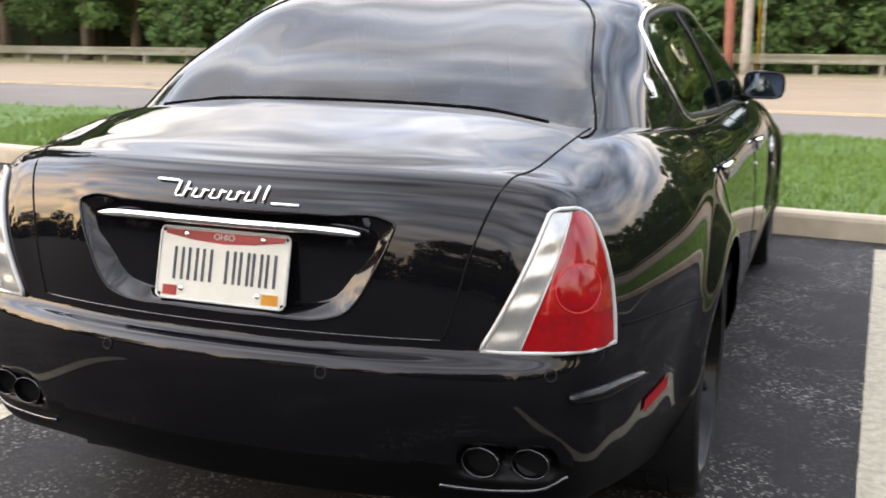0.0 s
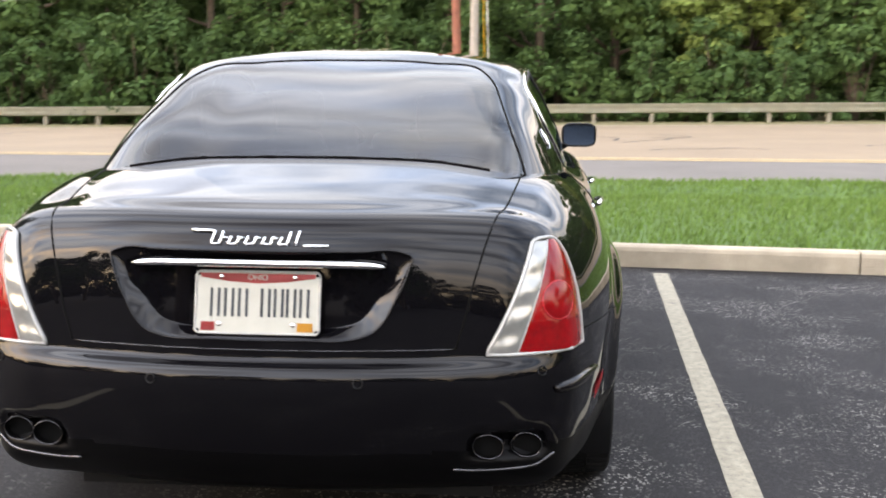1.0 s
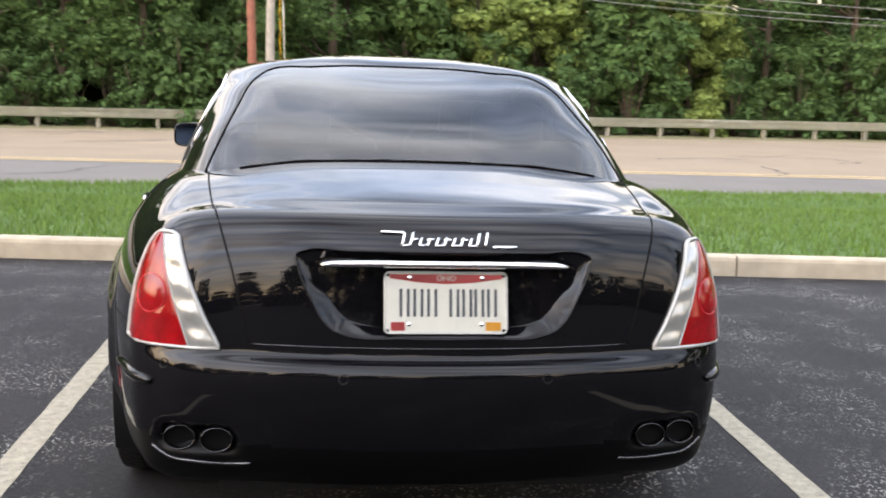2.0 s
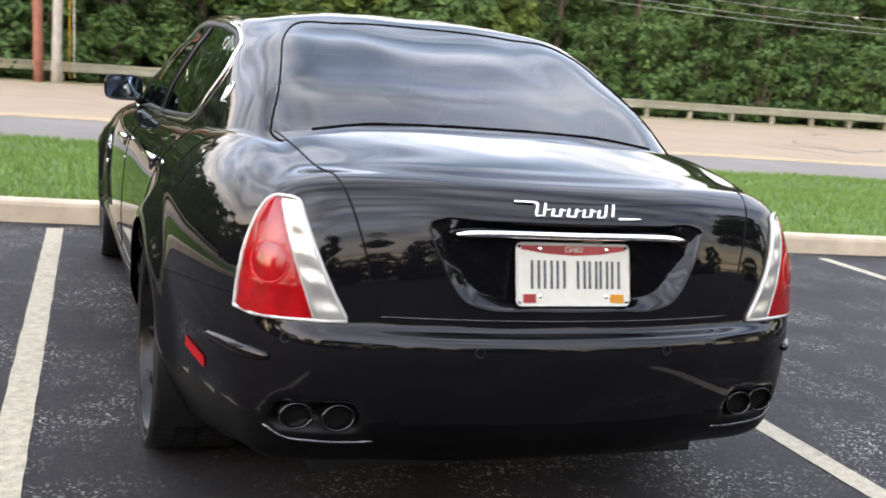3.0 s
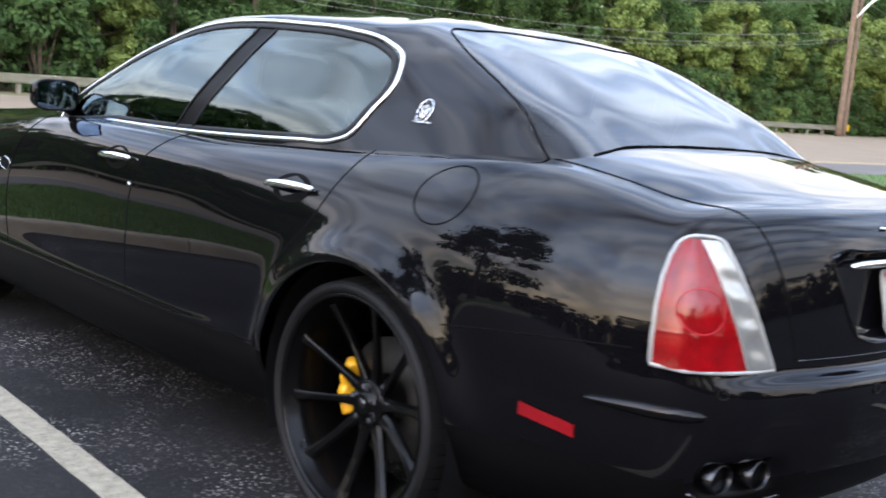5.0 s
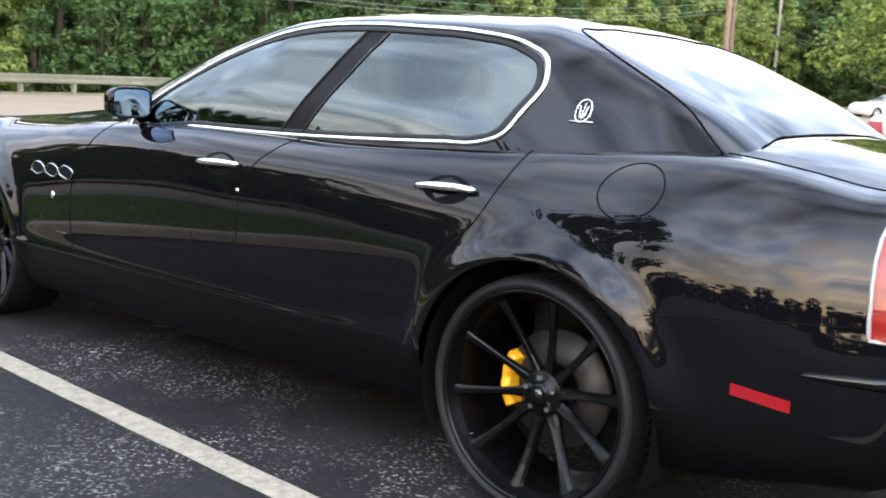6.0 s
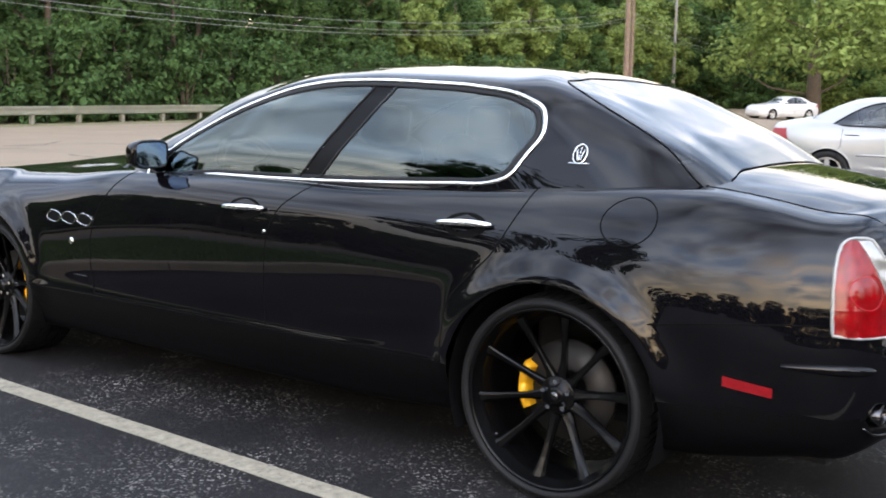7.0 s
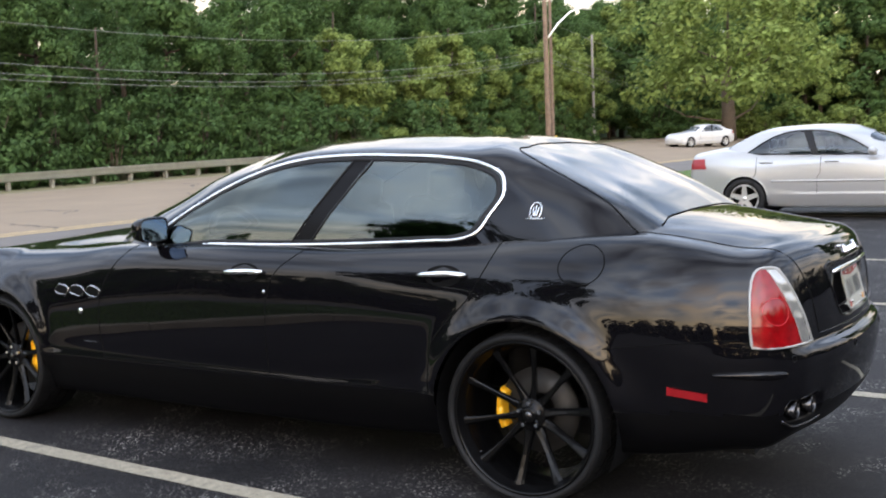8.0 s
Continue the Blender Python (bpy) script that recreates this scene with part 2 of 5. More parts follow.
def inside(poly, p, q):
    """Whether the points (p, q) lie inside the polygon."""
    poly = np.asarray(poly, float)
    r = np.zeros(len(p), bool)
    for (a, b), (c, d) in zip(poly, np.roll(poly, -1, axis=0)):
        hit = ((b > q) != (d > q)) & (p < (c - a) * (q - b) / (d - b + 1e-12) + a)
        r ^= hit
    return r

# ---- the black sedan: smooth skins ----
# Plan of the body at its widest: half width x and y, from the tail to the nose.
PLAN = [(0, -1.088), (0.20, -1.080), (0.38, -1.055), (0.53, -1.015), (0.66, -0.970), (0.748, -0.905), (0.797, -0.80), (0.838, -0.66), (0.874, -0.48),
        (0.915, 0.0), (0.912, 0.40), (0.918, 0.85), (0.925, 1.25), (0.930, 1.75), (0.932, 2.25), (0.938, 2.70), (0.938, 3.08), (0.915, 3.42), (0.84, 3.70), (0.66, 3.89), (0.36, 3.985), (0, 4.01)]
# Profiles, from the sill up to the deck's edge: (inset, height).
REAR = [(0.24, 0.250), (0.13, 0.275), (0.052, 0.35), (0.012, 0.46), (0.0, 0.575), (0.010, 0.612), (0.040, 0.632), (0.043, 0.66), (0.046, 0.73), (0.0535, 0.80), (0.070, 0.875), (0.093, 0.930), (0.134, 0.966)]
CORN = [(0.22, 0.240), (0.13, 0.252), (0.052, 0.292), (0.018, 0.37), (0.003, 0.48), (0.001, 0.585), (0.006, 0.634), (0.0095, 0.66), (0.0185, 0.73), (0.034, 0.80), (0.062, 0.875), (0.095, 0.925), (0.153, 0.956)]
QUAR = [(0.14, 0.215), (0.090, 0.228), (0.046, 0.272), (0.014, 0.38), (0.004, 0.55), (0.001, 0.60), (0.0, 0.645), (0.003, 0.69), (0.012, 0.76), (0.030, 0.83), (0.066, 0.905), (0.115, 0.961), (0.185, 1.004)]
DOOR = [(0.12, 0.185), (0.070, 0.20), (0.034, 0.28), (0.002, 0.385), (0.0068, 0.43), (0.0014, 0.51), (0.0005, 0.59), (0.0030, 0.67), (0.0078, 0.75), (0.0155, 0.82), (0.033, 0.885), (0.070, 0.932), (0.126, 0.957)]
FEND = [(0.12, 0.185), (0.070, 0.20), (0.034, 0.28), (0.0, 0.385), (0.009, 0.44), (0.009, 0.52), (0.011, 0.60), (0.018, 0.66), (0.032, 0.72), (0.056, 0.78), (0.094, 0.83), (0.142, 0.865), (0.21, 0.89)]
NOSE = [(0.20, 0.20), (0.10, 0.22), (0.04, 0.28), (0.01, 0.36), (0.0, 0.42), (0.0, 0.48), (0.006, 0.54), (0.02, 0.59), (0.045, 0.64), (0.08, 0.68), (0.13, 0.715), (0.20, 0.74), (0.30, 0.765)]
# Where along the plan each profile rules; between these it blends.
RULES = [(0, REAR), (2.5, REAR), (5, CORN), (6, CORN), (8, QUAR), (9, QUAR), (11, DOOR), (13.5, DOOR), (15.5, FEND), (17, FEND), (19, NOSE), (21, NOSE)]


def profile(i):
    return [tuple(v) for v in np.array([np.interp(i, [r[0] for r in RULES], c) for c in np.array([np.array(r[1]).ravel() for r in RULES]).T]).reshape(-1, 2)]


def top_z(edge, x, y):
    """Height of the boot lid and bonnet: the spine, falling off to the edges."""
    k = np.arange(4, 19)
    ky = np.r_[-1.15, edge[k, 1], 4.2]
    w = hermite(ky, np.r_[edge[4, 0] - 0.03, edge[k, 0], edge[18, 0] - 0.1], np.atleast_1d(y))
    ze = hermite(ky, np.r_[edge[4, 2] - 0.004, edge[k, 2], edge[18, 2] - 0.05], np.atleast_1d(y))
    zd = hermite(DECK_Y, DECK_Z, np.atleast_1d(y))
    r = zd - (zd - ze) * np.clip(np.atleast_1d(x) / w, 0, 1) ** 3.0
    return r if np.ndim(y) else r[0]


DECK_Y, DECK_Z = [-1.0, -0.95, -0.82, -0.60, -0.40, 0.2, 2.2, 2.6, 3.1, 3.5, 3.9], [0.966, 0.974, 1.000, 1.038, 1.068, 1.06, 1.00, 0.995, 0.94, 0.87, 0.79]


def hull_net():
    net, rows = [], []
    plan = np.array(PLAN)
    tang = np.gradient(plan, axis=0)
    tang[0], tang[-1] = (1, 0), (-1, 0)
    for i in range(len(PLAN)):
        prof = profile(i)
        t = tang[i] / np.linalg.norm(tang[i])
        nrm = np.array([t[1], -t[0]])
        if nrm[0] < 0 and 2 < i < 20:
            nrm = -nrm
        row = []
        for ins, z in prof:
            x, y = plan[i] - nrm * ins
            row.append((max(x, 0), y, z, 0.0))
        rows.append(row)
    edge = np.array([r[-1] for r in rows])
    sidek = np.arange(4, 19)
    for i, row in enumerate(rows):
        ex, ey, ez, _ = row[-1]
        yc = ey if -0.25 < ey < 3.2 else (-0.25 + (ey + 0.25) * 0.42 if ey < 0 else 3.2 + (ey - 3.2) * 0.4)
        for s in (0.10, 0.24, 0.42, 0.62, 0.82, 1.0):
            x, y = ex * (1 - s), ey + (yc - ey) * s
            z = top_z(edge, x, y)
            k = min(1.0, s / 0.24)
            row.append((x, y, float(z) if k == 1 else 0.5 * (z + ez + (z - ez) * k), s))
        if i in (0, 21):
            row = [(0, b, c, d) for a, b, c, d in row]
        net.append(row)
    return net, edge


# Cabin: base, middle and roof edge at stations from the rear glass round the side to the windscreen.
CABIN_NET = [
    ((0, -0.470, 1.026), (0, -0.07, 1.235), (0, 0.36, 1.384)),
    ((0.34, -0.458, 1.026), (0.31, -0.06, 1.236), (0.27, 0.345, 1.383)),
    ((0.62, -0.400, 1.018), (0.578, -0.03, 1.222), (0.485, 0.31, 1.360)),
    ((0.705, -0.27, 0.985), (0.650, 0.03, 1.176), (0.545, 0.36, 1.350)),
    ((0.760, 0.06, 0.965), (0.686, 0.20, 1.160), (0.565, 0.47, 1.354)),
    ((0.785, 0.55, 0.950), (0.707, 0.60, 1.170), (0.572, 0.72, 1.362)),
    ((0.792, 1.18, 0.940), (0.716, 1.10, 1.175), (0.577, 1.02, 1.367)),
    ((0.800, 1.70, 0.935), (0.720, 1.54, 1.163), (0.570, 1.32, 1.351)),
    ((0.795, 2.15, 0.935), (0.695, 1.86, 1.140), (0.548, 1.52, 1.316)),
    ((0.620, 2.42, 0.960), (0.570, 2.06, 1.140), (0.450, 1.66, 1.322)),
    ((0.320, 2.56, 0.985), (0.300, 2.17, 1.165), (0.240, 1.73, 1.342)),
    ((0, 2.60, 0.990), (0, 2.21, 1.170), (0, 1.76, 1.348)),
]


def cabin_net():
    net = []
    for i, (a, b, c) in enumerate(CABIN_NET):
        yc = min(max(c[1], 0.62), 1.50)
        zc = float(hermite([0.36, 0.62, 1.0, 1.3, 1.5, 1.76], [1.384, 1.412, 1.424, 1.418, 1.403, 1.356], [yc])[0])
        low = tuple(np.array(a) + (np.array(a) - np.array(b)) * np.array([0.25, 0.28, 0.28]))
        row = [low, a, tuple((np.array(a) + b) / 2 + np.array([(-0.004 if 2 < i < 5 else 0.008) * (a[0] > 0), 0, 0.012])), b, tuple((np.array(b) + c) / 2 + np.array([0.012 * (a[0] > 0), 0, 0.010])), c]
        for s in (0.10, 0.30, 0.60, 1.0):
            k = 1 - (1 - s) ** 2.0
            row.append((c[0] * (1 - s), c[1] + (yc - c[1]) * s, c[2] + (zc - c[2]) * k))
        net.append(row)
    return net


ARCH = [(0.0, 0.334, 0.380), (3.095, 0.334, 0.380)]      # wheel arches: y, z, radius


def both_sides(D):
    """Vertices and quads of a half surface and its mirror image."""
    na, nb = D.shape[:2]
    V = D.reshape(-1, 3)
    idx = np.arange(na * nb).reshape(na, nb)
    F = np.stack([idx[:-1, :-1], idx[:-1, 1:], idx[1:, 1:], idx[1:, :-1]], -1).reshape(-1, 4)
    V2 = V * np.array([-1, 1, 1])
    return np.concatenate([V, V2]), np.concatenate([F, F[:, ::-1] + len(V)])


def merge(V, F):
    """Joins the vertices that the two sides share on the middle line."""
    key = np.round(V, 5)
    _, first, inv = np.unique(key, axis=0, return_index=True, return_inverse=True)
    F = inv.reshape(-1)[F]
    ok = np.array([len(set(f)) >= 3 for f in F])
    return V[first], F[ok]


def body_skin(step_a, step_b):
    """The body's skin, its lid and bonnet drawn exactly onto their smooth top."""
    net, edge = hull_net()
    D = skin(net, step_a, step_b)
    k = np.clip((D[..., 3] - 0.02) / 0.30, 0, 1)
    k = k * k * (3 - 2 * k)
    zt = top_z(edge, D[..., 0].ravel(), D[..., 1].ravel()).reshape(k.shape)
    D[..., 2] = D[..., 2] * (1 - k) + zt * k
    return D[..., :3].copy()


def fair(D, rounds, axes):
    """Evens out small waves in a half surface without shrinking it; its middle line stays on x = 0."""
    D = D.copy()
    flip = np.array([-1, 1, 1])
    for k in range(rounds):
        for w in (0.5, -0.506):
            for ax in axes:
                if ax == 0:
                    P = np.concatenate([D[1:2] * flip, D, D[-2:-1] * flip])
                    D = D + w * (0.5 * (P[:-2] + P[2:]) - D)
                elif ax == 2:            # the shoulder and deck only
                    m = np.clip((D[:, 1:-1, 2:] - 0.80) / 0.10, 0, 1)
                    D[:, 1:-1] = D[:, 1:-1] + w * m * (0.5 * (D[:, :-2] + D[:, 2:]) - D[:, 1:-1])
                else:
                    D[:, 1:-1] = D[:, 1:-1] + w * (0.5 * (D[:, :-2] + D[:, 2:]) - D[:, 1:-1])
    D[0, :, 0] = D[-1, :, 0] = 0
    return D


hull = fair(body_skin(0.0125, 0.0115), 60, (0, 2))
cabin = fair(skin(cabin_net(), 0.014, 0.013), 50, (0, 1))


def dent(V, poly, p, q, pick, depth, soft, lean=0.0):
    """Presses the part of a skin inside a polygon forwards, with soft walls."""
    poly = np.asarray(poly, float)
    far = np.full(len(V), 9.0)
    for a, b in zip(poly, np.roll(poly, -1, axis=0)):
        ab = b - a
        t = np.clip(((V[:, p] - a[0]) * ab[0] + (V[:, q] - a[1]) * ab[1]) / (ab @ ab), 0, 1)
        far = np.minimum(far, np.hypot(V[:, p] - a[0] - t * ab[0], V[:, q] - a[1] - t * ab[1]))
    k = np.where(inside(poly, V[:, p], V[:, q]) & pick, np.clip(far / soft, 0, 1), 0)
    V[:, 1] += (depth + lean * (V[:, 2] - poly[:, 1].mean())) * k * k * (3 - 2 * k)


HALF_BAY = [(0.10, 0.888), (0.24, 0.888), (0.345, 0.886), (0.368, 0.876), (0.362, 0.845), (0.332, 0.775), (0.298, 0.716), (0.276, 0.696), (0.245, 0.685), (0.10, 0.679)]
PLATE_BAY = [(-x, z) for x, z in HALF_BAY[::-1]] + HALF_BAY
PIPE_BAY = [(0.498, 0.366), (0.690, 0.366), (0.715, 0.398), (0.700, 0.455), (0.515, 0.459), (0.490, 0.418)]
HV, HF = merge(*both_sides(hull))
for s in (-1, 1):
    dent(HV, [(s * x, z) for x, z in PIPE_BAY], 0, 2, HV[:, 1] < -0.80, 0.040, 0.036)
for ay, az, ar in ARCH:
    r = np.hypot(HV[:, 1] - ay, HV[:, 2] - az)
    up = np.clip((HV[:, 2] - az + 0.05) / 0.15, 0, 1)
    HV[:, 0] += np.sign(HV[:, 0]) * 0.033 * np.exp(-(((r - ar - 0.004) / 0.060) ** 2)) * up * (np.abs(HV[:, 0]) > 0.6)
CV, CF = merge(*both_sides(cabin))
TREE_H = BVHTree.FromPolygons([tuple(v) for v in HV], [tuple(int(i) for i in dict.fromkeys(f)) for f in HF])
TREE_C = BVHTree.FromPolygons([tuple(v) for v in CV], [tuple(int(i) for i in dict.fromkeys(f)) for f in CF])


def onto(tree, o, d, lift=0.0):
    """The point of a skin first met from o along d, lifted off it, and the normal."""
    p, nrm, _, _ = tree.ray_cast(Vector(o), Vector(d))
    if p is None:
        p, nrm, _, _ = tree.find_nearest(Vector(o) + Vector(d) * 1.1)
    if nrm.dot(Vector(d)) > 0:
        nrm = -nrm
    return p + nrm * lift, nrm


def side(tree, y, z, sgn=-1, lift=0.0):
    return onto(tree, (sgn * 2.0, y, z), (-sgn, 0, 0), lift)


def back(tree, x, z, lift=0.0):
    return onto(tree, (x, -2.2, z), (0, 1, 0), lift)


def top(tree, x, y, lift=0.0):
    return onto(tree, (x, y, 2.0), (0, 0, -1), lift)


def smooth_line(keys, n=60, closed=False):
    k = np.array(list(keys) + ([keys[0]] if closed else []), float)
    d = np.r_[0, np.cumsum(np.linalg.norm(np.diff(k, axis=0), axis=1))]
    q = np.linspace(0, d[-1], n, endpoint=not closed)
    if closed:
        k2 = np.concatenate([k[-3:-1], k, k[1:3]])
        d2 = np.r_[d[-3:-1] - d[-1], d, d[1:3] + d[-1]]
        return hermite(d2, k2, q)
    return hermite(d, k, q)


def split_mesh(name, V, F, keep, parent, material, label="", normals=None):
    """One part out of the faces of a skin that keep picks."""
    f = F[keep]
    if not len(f):
        return None
    used, inv = np.unique(f, return_inverse=True)
    f = inv.reshape(-1).reshape(f.shape)
    me = grid_mesh(name, V[used], [tuple(dict.fromkeys(int(i) for i in q)) for q in f])
    ob = part(name, me, material, parent, label)
    if normals is not None:
        me.normals_split_custom_set_from_vertices([tuple(v) for v in normals[used]])
    return ob


def vertex_normals(V, F):
    n = np.zeros_like(V)
    a, b, c, d = (V[F[:, i]] for i in range(4))
    fn = np.cross(c - a, d - b)
    for i in range(4):
        np.add.at(n, F[:, i], fn)
    return n / (np.linalg.norm(n, axis=1, keepdims=True) + 1e-12)


sedan = tagged(new("sedan"), "glossy black four-door luxury sedan parked between white lines", "car")
HN, CN = vertex_normals(HV, HF), vertex_normals(CV, CF)
if HN[np.argmax(HV[:, 0])][0] < 0:
    HF, HN = HF[:, ::-1], -HN
if CN[np.argmax(CV[:, 0])][0] < 0:
    CF, CN = CF[:, ::-1], -CN

# Wheel openings: faces inside the arch go, the rim of the hole is drawn onto the circle.
cut = np.zeros(len(HV), bool)
for ay, az, ar in ARCH:
    r = np.hypot(HV[:, 1] - ay, HV[:, 2] - az)
    cut |= (r < ar) & (np.abs(HV[:, 0]) > 0.55) & (HV[:, 2] < 0.85)
gone = cut[HF].all(1)
rim_v = np.unique(HF[~gone & cut[HF].any(1)])
rim_v = rim_v[cut[rim_v]]
for ay, az, ar in ARCH:
    d = HV[rim_v][:, 1:] - np.array([ay, az])
    r = np.hypot(d[:, 0], d[:, 1])
    near = r < ar + 0.01
    HV[rim_v[near], 1:] = np.array([ay, az]) + d[near] / r[near, None] * ar
# the plate bay: an opening in the lid, its edge drawn onto the outline
BAY_LINE = smooth_line(PLATE_BAY, 200, True)
in_bay = inside(BAY_LINE, HV[:, 0], HV[:, 2]) & (HV[:, 1] < -0.85)
gone |= in_bay[HF].all(1)
edge_v = np.unique(HF[~gone & in_bay[HF].any(1)])
for v in edge_v[in_bay[edge_v]]:
    near = BAY_LINE[np.argmin(np.hypot(BAY_LINE[:, 0] - HV[v, 0], BAY_LINE[:, 1] - HV[v, 2]))]
    HV[v] = back(TREE_H, near[0], near[1])[0]
HF = HF[~gone]
HN = vertex_normals(HV, HF)

# Window outlines on the side (y, z) and the rear glass (x, z).
SIDEWIN = smooth_line([(2.03, 0.955), (1.62, 0.957), (1.16, 0.962), (0.70, 0.978), (0.46, 0.990), (0.320, 1.000), (0.255, 1.024), (0.212, 1.090), (0.168, 1.178), (0.186, 1.238), (0.275, 1.286), (0.46, 1.320),
                       (0.70, 1.335), (0.95, 1.342), (1.20, 1.330), (1.40, 1.293), (1.58, 1.232), (1.77, 1.142), (1.91, 1.055)], 200, True)
REARWIN = smooth_line([(0.0, 0.985), (0.30, 0.985), (0.50, 0.985), (0.640, 0.985), (0.626, 1.040), (0.590, 1.13), (0.552, 1.22), (0.522, 1.285), (0.480, 1.325), (0.30, 1.352), (0.0, 1.362),
                       (-0.30, 1.352), (-0.480, 1.325), (-0.522, 1.285), (-0.552, 1.22), (-0.590, 1.13), (-0.626, 1.040), (-0.640, 0.985), (-0.50, 0.985), (-0.30, 0.985)], 140, True)
cc = CV[CF].mean(1)
cn = CN[CF].mean(1)
in_side = inside(SIDEWIN, cc[:, 1], cc[:, 2]) & (np.abs(cc[:, 0]) > 0.5)
in_rear = inside(REARWIN, cc[:, 0], cc[:, 2]) & (cc[:, 1] < 0.45)
bp_y = 1.125 - (cc[:, 2] - 0.965) / (1.33 - 0.965) * 0.250           # middle of the pillar between the doors
pillar = in_side & (np.abs(cc[:, 1] - bp_y) < 0.050)
in_front = (cn[:, 1] > 0.35) & (cc[:, 2] > 1.0) & (cc[:, 2] < 1.325) & (np.abs(cc[:, 0]) < 0.70 - (cc[:, 2] - 1.0) * 0.62) & (cc[:, 1] > 1.5)
roofy = ~(in_side | in_rear | in_front)
split_mesh("roof", CV, CF, roofy, sedan, PAINT, "", CN)
split_mesh("rear_window", CV, CF, in_rear, sedan, TINT, "sloping tinted rear window glass", CN)
split_mesh("windscreen", CV, CF, in_front, sedan, TINT, "curved windscreen glass", CN)
for sgn in (-1, 1):
    s = in_side & ~pillar & (np.sign(cc[:, 0]) == sgn)
    split_mesh("door_pillar", CV, CF, pillar & (np.sign(cc[:, 0]) == sgn), sedan, PILLAR, "satin black pillar between the side windows", CN)
    split_mesh("side_window", CV, CF, s & (cc[:, 1] > bp_y), sedan, SIDE_TINT, "tinted front side window", CN)
    split_mesh("side_window", CV, CF, s & (cc[:, 1] <= bp_y), sedan, SIDE_TINT, "tinted rear side window", CN)
hc = HV[HF].mean(1)
hy, hz, hx = hc[:, 1], hc[:, 2], np.abs(hc[:, 0])
SEAM_R = [(0.135, 1.02), (0.145, 0.95), (0.175, 0.87), (0.225, 0.78), (0.305, 0.70), (0.385, 0.60), (0.400, 0.50), (0.400, 0.405)]
SEAM_B = [(1.035, 0.97), (1.11, 0.915), (1.18, 0.855), (1.222, 0.77), (1.235, 0.60), (1.232, 0.405)]
SEAM_F = [(2.12, 0.945), (2.19, 0.87), (2.25, 0.79), (2.29, 0.69), (2.295, 0.50), (2.28, 0.405)]


def seam_y(seam, z):
    k = sorted((b, a) for a, b in seam)
    return np.interp(z, [b for b, a in k], [a for b, a in k])


sidey = (hx > 0.70) & (hz > 0.405) & (hz < 1.0)
rear_door = sidey & (hy > seam_y(SEAM_R, hz)) & (hy < seam_y(SEAM_B, hz))
front_door = sidey & (hy >= seam_y(SEAM_B, hz)) & (hy < seam_y(SEAM_F, hz))
bumper = (hy < -0.30) & (hz < np.interp(hy, [-1.1, -0.95, -0.80, -0.29], [0.650, 0.646, 0.668, 0.632]))
lid = (hy < -0.36) & ~bumper & (hx < np.interp(hz, [0.65, 0.80, 0.93, 0.955, 1.03], [0.47, 0.505, 0.545, 0.565, 0.615]))
valance = bumper & (hz < 0.405)
sill = ~bumper & (hz < 0.392) & (hy > 0.30) & (hy < 2.75)
bumper &= ~valance
bonnet = (hy > 2.45) & (hx < 0.70) & (hz > 0.74)
rest = ~(rear_door | front_door | bumper | lid | bonnet | valance | sill)
split_mesh("body", HV, HF, rest, sedan, PAINT, "", HN)
split_mesh("rear_bumper", HV, HF, bumper, sedan, PAINT, "", HN)
split_mesh("rear_valance", HV, HF, valance, sedan, VALANCE, "satin black lower rear valance", HN)
for sgn in (-1, 1):
    split_mesh("sill", HV, HF, sill & (np.sign(hc[:, 0]) == sgn), sedan, VALANCE, "satin black door sill", HN)
split_mesh("boot_lid", HV, HF, lid, sedan, PAINT, "", HN)
split_mesh("bonnet", HV, HF, bonnet, sedan, PAINT, "", HN)
doors = {}
for sgn in (-1, 1):
    for nm, m in (("rear", rear_door), ("front", front_door)):
        doors[sgn, nm] = split_mesh("door", HV, HF, m & (np.sign(hc[:, 0]) == sgn), sedan, PAINT, "", HN)

# ---- the sedan: trim, lamps, wheels, cabin ----
RED_LENS = mat("red_lamp_lens", (0.205, 0.0014, 0.0032), 0.16, coat=0.40, vary=0.30, scale=22, spec=0.3)
CLEAR_LENS = mat("clear_lamp_lens", (0.36, 0.36, 0.34), 0.22, 0.55, coat=0.7, vary=0.22, scale=14)
LAMP_RIM = mat("pale_lamp_rim", (0.36, 0.36, 0.345), 0.25, 0.2)
RED_REFL = mat("red_reflector", (0.44, 0.008, 0.016), 0.45, vary=0.10, scale=60)
CALIPER = mat("yellow_caliper", (0.85, 0.42, 0.015), 0.35, vary=0.1)
STEEL = mat("brake_steel", (0.035, 0.033, 0.031), 0.5, 0.5, vary=0.2, scale=20)
PLATE_W = mat("plate_white", (0.38, 0.375, 0.325), 0.4, vary=0.06, scale=20)
PLATE_RED = mat("plate_red", (0.36, 0.03, 0.03), 0.4)
PLATE_INK = mat("plate_ink", (0.075, 0.085, 0.095), 0.5)
ORANGE = mat("orange_sticker", (0.62, 0.28, 0.02), 0.5)
MIRROR = mat("mirror_glass", (0.30, 0.42, 0.60), 0.02, 1.0)


def strip(name, pts, r, material, parent, label="", flat=None, sides=6, closed=False):
    bm = bmesh.new()
    P = [p for p, n in pts]
    tube(bm, P, r, sides, ([n for p, n in pts], flat) if flat else None, closed)
    return part(name, bm, material, parent, label)


